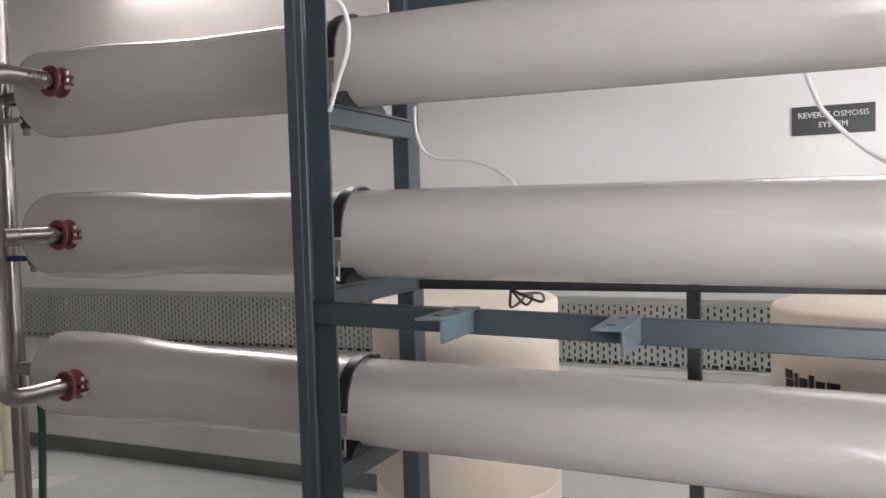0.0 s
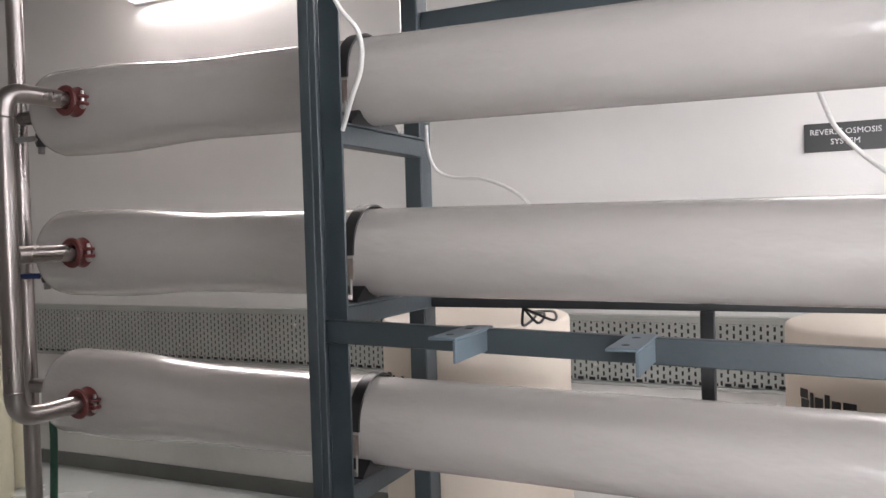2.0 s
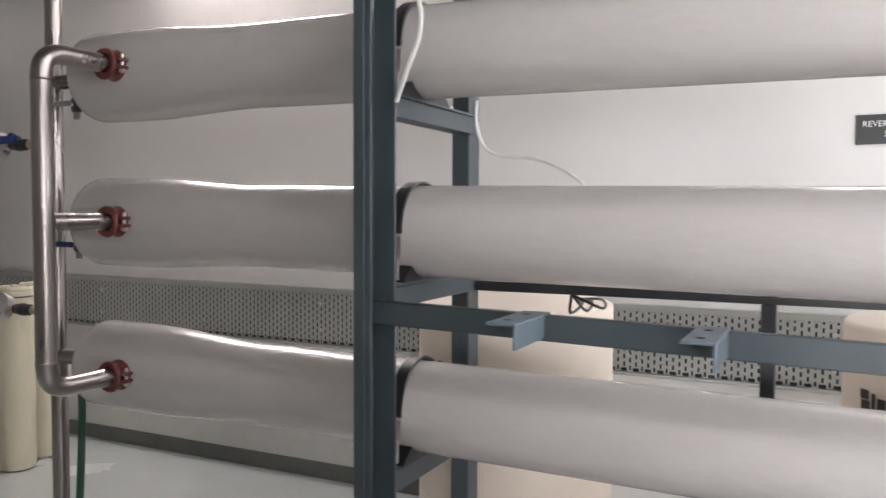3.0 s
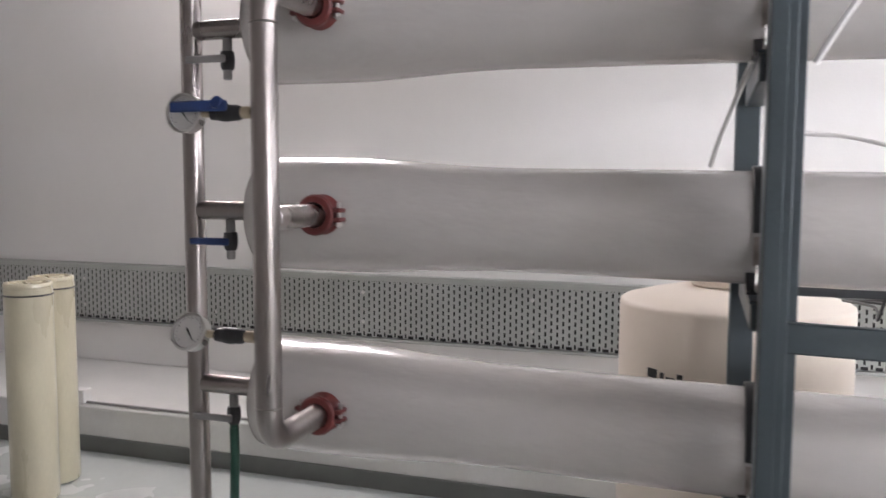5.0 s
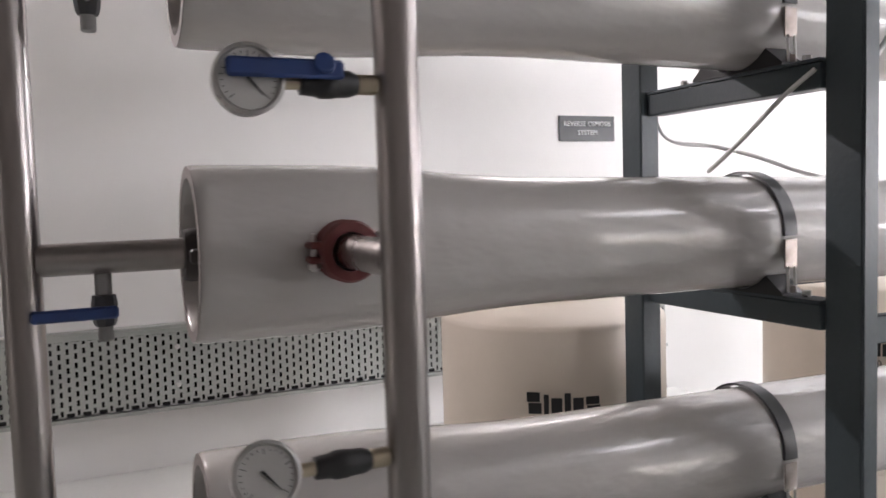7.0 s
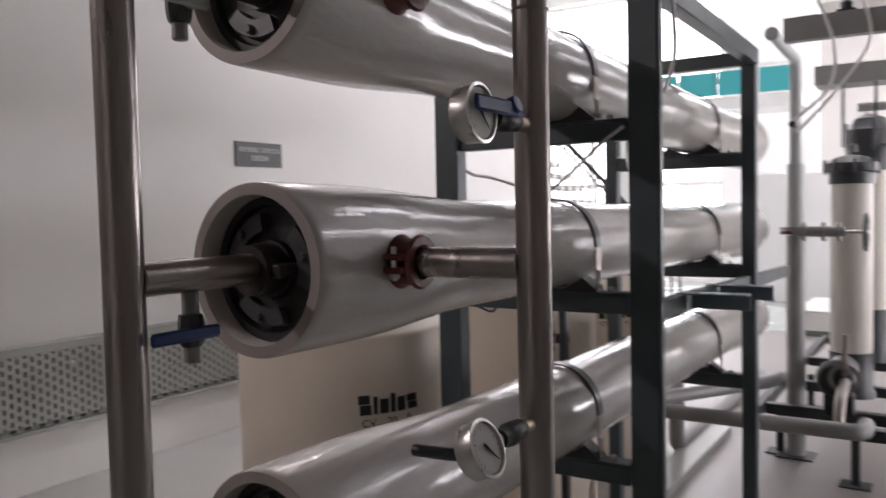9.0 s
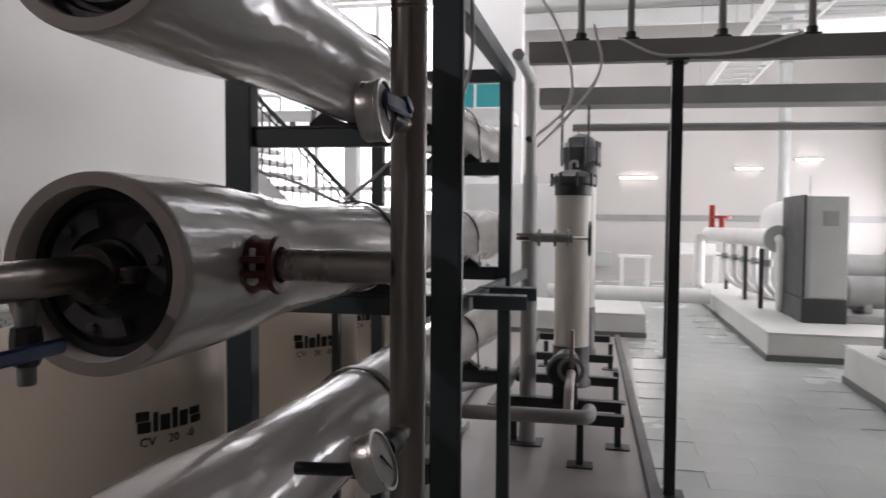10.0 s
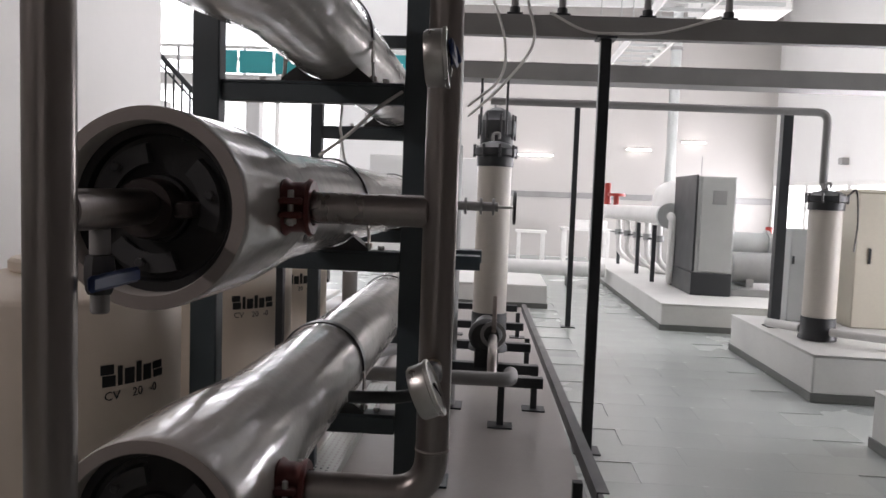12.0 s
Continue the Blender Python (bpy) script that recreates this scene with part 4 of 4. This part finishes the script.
# ---- overhead steel and pipes in the hall ----


def support(x, y, z0, z1, w, label):
    p = thing("support_post", (x, y, z0), label, "post", "support posts")
    part("post", box(x - w / 2, x + w / 2, y - w / 2, y + w / 2, z0 + 0.0105, z1, 0.003), DARK, p)
    part("foot_plate", box(x - 0.08, x + 0.08, y - 0.08, y + 0.08, z0, z0 + 0.01, 0.002), DARK, p)
    part("head_plate", box(x - w * 0.9, x + w * 0.9, y - 0.07, y + 0.07, z1 + 0.0005, z1 + 0.012, 0.002), DARK, p)
    return p


support(1.07, 3.435, 0, 2.388, 0.062, "slim dark steel post standing on the walkway")
support(1.375, 8.0, 0, 2.6, 0.06, "slim dark steel post in the hall")
support(3.14, 6.35, 0.374, 2.38, 0.09, "dark steel post on a white plinth")

b1 = thing("overhead_beam", (3.8, 3.46, 2.4), "grey steel beam carrying pipes across the hall", "beam", "overhead beams")
part("web", box(0.26, 7.45, 3.43, 3.445, 2.4, 2.52, 0.001), GREY_PIPE, b1)
part("flange", box(0.26, 7.45, 3.4455, 3.5, 2.505, 2.52, 0.001), GREY_PIPE, b1)
part("flange", box(0.26, 7.45, 3.4455, 3.5, 2.4005, 2.415, 0.001), GREY_PIPE, b1)
for x in (0.55, 0.82, 1.3, 1.75, 3.0):
    dp = thing("pipe_dropper", (x, 3.44, 2.521), "short dark vertical pipe clamped on a beam", "pipe", "pipe droppers")
    part("pipe", rod((x, 3.46, 2.532), (x, 3.46, 3.3), 0.021, 12), GREY_PIPE, dp)
    part("clamp", box(x - 0.045, x + 0.045, 3.43, 3.49, 2.521, 2.5315, 0.002), DARK, dp)
    part("collar", rod((x, 3.46, 2.5316), (x, 3.46, 2.565), 0.03, 12), DARK, dp)
run = thing("overhead_pipe", (3.0, 3.46, 3.3), "grey pipe high over the walkway", "pipe", "overhead pipes")
part("pipe", rod((0.4, 3.46, 3.33), (7.4, 3.46, 3.33), 0.035, 16), GREY_PIPE, run)

b2 = thing("overhead_tray", (3.8, 5.5, 2.47), "grey perforated cable tray spanning the hall", "cable tray", "overhead beams")
part("side", box(0.14, 7.45, 5.47, 5.475, 2.47, 2.61, 0.001), GREY_PIPE, b2)
part("floor_plate", box(0.14, 7.45, 5.4755, 5.75, 2.47, 2.475, 0.001), GREY_PIPE, b2)
part("side", box(0.14, 7.45, 5.7505, 5.7555, 2.47, 2.61, 0.001), GREY_PIPE, b2)
for x in (0.33, 0.545):
    part("hanger_rod", rod((x, 5.5, 2.0), (x, 5.5, 2.469), 0.011, 10), DARK, b2)
p3 = thing("overhead_pipe", (1.9, 5.74, 2.3), "grey pipe bending down to a filter housing", "pipe", "overhead pipes")
part("pipe", sweep([(0.4, 5.85, 2.33), (3.3, 5.85, 2.33), (3.3, 5.85, 1.72)], 0.034, 18, bend=0.09), GREY_PIPE, p3)
part("drop", rod((3.3, 5.85, 1.73), (3.3, 5.78, 1.64), 0.03, 14), GREY_PIPE, p3)
for keys in ([(0.33, 3.38, 2.75), (0.42, 3.38, 2.6), (0.5, 3.38, 2.35), (0.48, 3.4, 2.15), (0.3, 3.5, 2.0)],
             [(0.62, 3.4, 2.6), (0.66, 3.38, 2.35), (0.5, 3.42, 2.12), (0.3, 3.6, 1.95)],
             [(0.75, 3.42, 2.53), (0.95, 3.4, 2.43), (1.15, 3.4, 2.42), (1.4, 3.42, 2.44), (1.7, 3.42, 2.53)]):
    tubing(keys, 0.008, "white plastic tube looped at the overhead beam")

# ---- machines on the long plinth ----
cab = thing("control_cabinet", (3.33, 9.5, 0.322), "light grey control cabinet with a dark base on a plinth", "cabinet")
part("base", box(3.06, 3.58, 9.18, 10.45, 0.323, 0.62, 0.006), CAB_DARK, cab, "charcoal base")
part("body", box(3.1, 3.58, 9.2, 10.4, 0.621, 1.88, 0.006), CABINET, cab)
part("side_panel", box(3.07, 3.098, 9.2, 10.4, 0.63, 1.9, 0.004), CAB_DARK, cab, "charcoal side panel")
part("door", box(3.14, 3.56, 9.18, 9.1985, 0.64, 1.86, 0.004), CABINET, cab)
part("vent_grille", box(3.28, 3.46, 9.168, 9.1795, 1.52, 1.7, 0.003), MACHINE, cab, "grey vent grille")
part("aerial", rod((3.2, 9.5, 1.8805), (3.2, 9.5, 2.15), 0.006, 8), GREY_PIPE, cab)

ch = thing("chiller_manifold", (2.8, 11.5, 0.322), "white lagged pipe manifold with valves on a plinth", "manifold")
part("header", rod((2.62, 14.6, 1.33), (3.02, 10.5, 1.33), 0.135, 28), WHITE_PIPE, ch)
part("end_disc", rod((3.02, 10.5, 1.33), (3.025, 10.44, 1.33), 0.19, 32), CABINET, ch)
part("drop_pipe", sweep([(2.45, 14.6, 1.33), (2.45, 14.6, 0.34)], 0.1, 18), WHITE_PIPE, ch)
part("drop_pipe", sweep([(3.03, 10.42, 1.33), (3.04, 10.3, 1.3), (3.04, 10.3, 0.4), (3.1, 10.6, 0.36)], 0.06, 16, bend=0.07), WHITE_PIPE, ch)
for k in range(5):
    y = 10.9 + 0.6 * k
    x = 3.02 - 0.098 * (y - 10.5)
    br = part("branch", sweep([(x, y, 1.2), (x, y, 0.62), (x + 0.25, y, 0.42), (x + 0.5, y, 0.42)], 0.045, 14, bend=0.12), WHITE_PIPE, ch)
    part("valve", rod((x, y, 0.92), (x, y, 1.02), 0.075, 16), MACHINE, br, "grey butterfly valve")
    part("valve_lever", box(x - 0.16, x - 0.06, y - 0.012, y + 0.012, 0.96, 0.98, 0.003), BLACK, br)
for y in (10.7, 12.0, 14.0):
    part("stand", box(2.84, 2.9, y, y + 0.05, 0.323, 1.18, 0.003), DARK, ch)
vs = thing("white_vessel", (3.7, 12.4, 0.322), "white domed pressure tank behind the manifold", "pressure tank")
part("body", revolve([(0, 0), (0.5, 0), (0.55, 0.04), (0.55, 1.3), (0.5, 1.45), (0.35, 1.56), (0.15, 1.6), (0, 1.61)], (3.7, 12.4, 0.323), (3.7, 12.4, 5), 40), WHITE_PIPE, vs)
part("opening", rod((3.45, 11.86, 1.4), (3.43, 11.83, 1.4), 0.12, 20), CAP, vs)
for x, z in ((2.7, 1.62), (2.55, 1.65)):
    fe = thing("valve_wheel" if x > 2.6 else "red_cylinder", (x, 13.6, z - 0.15), "bright red handwheel on the manifold" if x > 2.6 else "red cylinder standing on the manifold", "valve" if x > 2.6 else "cylinder")
    if x > 2.6:
        part("rim", revolve([(0.12, 0), (0.16, 0.0), (0.16, 0.05), (0.12, 0.05)], (x, 13.5, z), (x, 13.5, 3), 20, closed=True), FIRE_RED, fe)
        part("stem", rod((x, 13.5, 1.46), (x, 13.5, z + 0.03), 0.05, 10), FIRE_RED, fe)
    else:
        part("cylinder", rod((x, 13.6, 1.46), (x, 13.6, 1.86), 0.06, 16), FIRE_RED, fe)

pu = thing("twin_pump", (4.3, 9.8, 0.322), "pair of large grey pump barrels lying on the plinth", "pump")
part("bed", box(3.62, 5.4, 9.3, 10.4, 0.323, 0.42, 0.008), MACHINE, pu)
part("barrel", rod((3.7, 9.75, 0.68), (5.3, 9.75, 0.68), 0.21, 32, edge=0.02), MACHINE, pu)
part("barrel", rod((3.75, 10.15, 0.98), (5.3, 10.15, 0.98), 0.17, 32, edge=0.02), CABINET, pu)
for x in (3.72, 4.3, 5.0):
    part("flange", rod((x, 10.15, 0.98), (x + 0.04, 10.15, 0.98), 0.215, 32), MACHINE, pu)
part("support", box(3.9, 4.0, 9.6, 10.3, 0.421, 0.83, 0.005), MACHINE, pu)
part("valve", rod((4.35, 10.15, 1.15), (4.35, 10.15, 1.24), 0.05, 16), FIRE_RED, pu, "red valve cap")

bc = thing("cream_cabinet", (5.0, 7.7, 0), "large cream sheet-metal cabinet beside the plinth", "cabinet")
part("body", box(5.62, 6.9, 6.0, 8.0, 0.0, 1.85, 0.01), BEIGE, bc)
bc2 = thing("cream_tank_box", (4.6, 6.75, 0.374), "large cream sheet-metal housing on a plinth", "cabinet")
part("body", box(3.93, 5.5, 6.55, 7.05, 0.374, 1.68, 0.01), BEIGE, bc2)
part("top_strip", box(3.92, 5.51, 6.54, 7.06, 1.6805, 1.71, 0.004), BEIGE, bc2)
part("handle", box(4.05, 4.07, 6.53, 6.549, 1.0, 1.15, 0.003), DARK, bc2)
sb = thing("small_cabinet", (3.55, 6.9, 0.374), "small pale grey electrical box on a plinth", "cabinet")
part("body", box(3.42, 3.75, 6.8, 7.05, 0.374, 1.3, 0.008), CABINET, sb)
part("latch", box(3.44, 3.46, 6.785, 6.799, 0.95, 1.03, 0.002), DARK, sb)

wp = thing("white_pipe", (3.6, 5.4, 0.374), "white plastic pipe running from a filter housing", "pipe")
part("pipe", sweep([(3.35, 5.62, 0.46), (3.8, 5.3, 0.46), (4.6, 5.05, 0.46)], 0.035, 16), WHITE_PIPE, wp)
part("pipe", rod((3.05, 6.25, 0.43), (3.2, 5.85, 0.45), 0.04, 16), WHITE_PIPE, wp)
part("saddle", box(3.75, 3.85, 5.25, 5.35, 0.374, 0.43, 0.004), GREY_PIPE, wp)
solid("filter_hose", sweep(curve_points([(3.43, 5.68, 1.6), (3.5, 5.66, 1.66), (3.52, 5.64, 1.4), (3.5, 5.63, 1.15)], 8), 0.008, 8), BLACK, "thin black hose hanging on a filter housing", "hose")

# ---- far end of the hall ----
fp = thing("floor_main", (0.7, 13.0, 0), "thick white lagged pipe low across the hall", "pipe")
part("pipe", rod((-0.3, 12.6, 0.3), (2.42, 12.6, 0.3), 0.13, 24), WHITE_PIPE, fp)
for x in (0.2, 1.8):
    part("cradle", box(x - 0.06, x + 0.06, 12.5, 12.7, 0, 0.18, 0.005), MACHINE, fp)


def bench(x, y, w, h):
    b = thing("work_bench", (x, y, 0), "white work bench by the far wall", "bench", "far benches")
    part("top", box(x - w / 2, x + w / 2, y - 0.3, y + 0.3, h - 0.06, h, 0.005), WHITE_PIPE, b)
    for sx in (-1, 1):
        for sy in (-1, 1):
            part("leg", box(x + sx * (w / 2 - 0.08) - 0.04, x + sx * (w / 2 - 0.08) + 0.04, y + sy * 0.24 - 0.03, y + sy * 0.24 + 0.03, 0, h - 0.061, 0.003), WHITE_PIPE, b)


bench(1.35, 18.0, 0.75, 0.75)
bench(2.7, 18.2, 1.2, 0.85)
cr = thing("white_crate", (2.7, 18.2, 0.85), "white carton lying on a bench", "carton")
part("body", box(2.3, 3.2, 18.0, 18.4, 0.851, 1.05, 0.01), WHITE_PIPE, cr)
cr = thing("wall_box", (0.5, 19.9, 0.5), "pale grey box on the far wall", "box")
part("body", box(0.2, 0.8, 19.7, 19.999, 0.35, 0.75, 0.01), CABINET, cr)
dk = thing("duct_pipe", (4.95, 19.3, 0), "tall grey vertical drain pipe at the far wall", "pipe")
part("pipe", rod((4.95, 19.5, 0), (4.95, 19.5, 6.59), 0.13, 20), CABINET, dk)
for z in (2.0, 4.0, 5.5):
    part("bracket", rod((4.95, 19.5, z), (4.95, 19.5, z + 0.08), 0.16, 20), GREY_PIPE, dk)
AREA = "rack"
for k, (y, z) in enumerate(((9.8, 2.27), (11.2, 2.86), (13.1, 2.09), (10.6, 3.66), (8.8, 2.65))):
    wb = thing("wall_camera", (6.55, y, z), "small dark box fixed on the white wall", "wall box", "wall boxes")
    part("body", box(6.48, 6.598, y, y + 0.18, z, z + 0.12, 0.008), GREY_PIPE, wb)
for y in (7.85, 8.05):
    solid("wall_conduit_east", rod((6.57, y, 1.85), (6.57, y, 5.88), 0.028, 12), CABINET, "thin grey conduit up the white wall", "conduit", "wall conduits")
ep = thing("wall_pipe", (6.5, 7, 2.3), "grey pipe with fittings along the white wall", "pipe")
part("pipe", rod((6.52, 4.4, 2.31), (6.52, 10.5, 2.31), 0.035, 14), CABINET, ep)
for y in (5.5, 7.1, 8.8):
    part("fitting", rod((6.52, y, 2.31), (6.52, y + 0.12, 2.31), 0.055, 14), CABINET, ep)

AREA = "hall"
cl = thing("cable_ladder", (3.2, 10.5, 4.2), "white metal cable ladder hung under the roof", "cable ladder")
for x in (2.6, 3.3):
    part("side_rail", box(x, x + 0.04, 7.0, 17.0, 4.2, 4.34, 0.003), WHITE_PIPE, cl)
for k in range(20):
    part("rung", box(2.6405, 3.2995, 7.2 + 0.5 * k, 7.26 + 0.5 * k, 4.22, 4.26, 0.002), CABINET, cl)
for y in (7.5, 10.5, 13.5, 16.5):
    for x in (2.62, 3.32):
        part("hanger", rod((x, y, 4.34), (x, y, 6.59), 0.012, 8), CABINET, cl)
ac = thing("roof_unit", (4.0, 12.0, 4.6), "white louvred fan unit hung from the roof", "fan unit")
part("body", box(3.6, 4.9, 11.4, 12.6, 4.55, 5.2, 0.02), WHITE_PIPE, ac)
for k in range(5):
    part("louvre", box(3.7, 4.8, 11.37, 11.398, 4.62 + 0.11 * k, 4.68 + 0.11 * k, 0.003), CABINET, ac)
for x in (3.7, 4.8):
    part("hanger", rod((x, 12, 5.2), (x, 12, 6.85), 0.015, 8), CABINET, ac)

# teal fascia and gallery beyond the rack
gal = thing("gallery", (-2.6, 12.3, 3.2), "white gallery with a teal fascia high in the hall", "gallery")
part("deck", box(-7.5, -0.9, 12.0, 13.0, 3.2, 3.4, 0.01), WHITE_PIPE, gal)
for k in range(6):
    part("teal_panel", box(-4.6 + 0.62 * k, -4.02 + 0.62 * k, 11.96, 11.998, 3.42, 3.8, 0.004), TEAL, gal, "teal sheet panel")
part("rail", box(-7.5, -0.9, 11.97, 12.03, 3.83, 3.88, 0.004), WHITE_PIPE, gal)
for k in range(12):
    part("baluster", box(-7.4 + 0.58 * k, -7.36 + 0.58 * k, 12.0, 12.03, 3.401, 3.829, 0.002), GREY_PIPE, gal)
solid("gallery_column", box(-4.0, -3.75, 12.4, 12.65, 0, 3.199, 0.01), HALL_WALL, "white square column under the gallery", "column")

# the stair beyond the end of the wall
st = thing("staircase", (-3.0, 8.3, 0), "white staircase with a dark steel balustrade", "staircase")
for k in range(14):
    x = -1.55 - 0.165 * k
    part("tread", box(x - 0.19, x, 8.0, 9.0, 0.172 * k + 0.12, 0.172 * k + 0.172, 0.004), PLINTH, st)
bm = bmesh.new()
pts = [(-1.45, 0.0), (-1.75, 0.0), (-4.0, 2.3), (-4.0, 2.55)]
f0 = [bm.verts.new((x, 7.95, z)) for x, z in pts]
f1 = [bm.verts.new((x, 7.995, z)) for x, z in pts]
bm.faces.new(f0), bm.faces.new(f1)
for k in range(4):
    bm.faces.new((f0[k], f0[(k + 1) % 4], f1[(k + 1) % 4], f1[k]))
part("stringer", bm, PLINTH, st)
part("handrail", sweep([(-1.55, 7.97, 0.95), (-3.85, 7.97, 3.28), (-4.6, 7.97, 3.28)], 0.03, 12, bend=0.08), DARK, st, "dark steel handrail")
part("lower_rail", sweep([(-1.55, 7.97, 0.85), (-3.85, 7.97, 3.17)], 0.012, 8), DARK, st)
for k in range(22):
    x = -1.6 - 0.1 * k
    z = 0.172 * (-1.55 - x) / 0.165
    part("baluster", rod((x, 7.97, z + 0.02), (x, 7.97, z + 0.89), 0.013, 6), DARK, st, "dark steel baluster")
part("landing", box(-6.0, -3.87, 7.95, 9.0, 2.4, 2.55, 0.005), PLINTH, st)

AREA = "rack"

# ---- floor tiles, the walkway nearest the camera ----
tile_me = finish(box(-0.2995, 0.2995, -0.1495, 0.1495, -0.0035, 0.0, 0), "tile", TILE)
floor_ob = bpy.data.objects["floor"]
n = 0
for j in range(36):
    for i in range(8):
        x, y = 1.3 + 0.6 * i + (0.3 if j % 2 else 0.0), 0.9 + 0.3 * j
        if x + 0.3 > 2.45 and y > 8.0 or x + 0.3 > 2.85 and 2.2 < y < 7.3 or (x + 0.3 > 2.7 and y < 1.75):
            continue
        t = new("tile", tile_me)
        t.location, t.parent = (x, y, 0.0), floor_ob
        n += 1
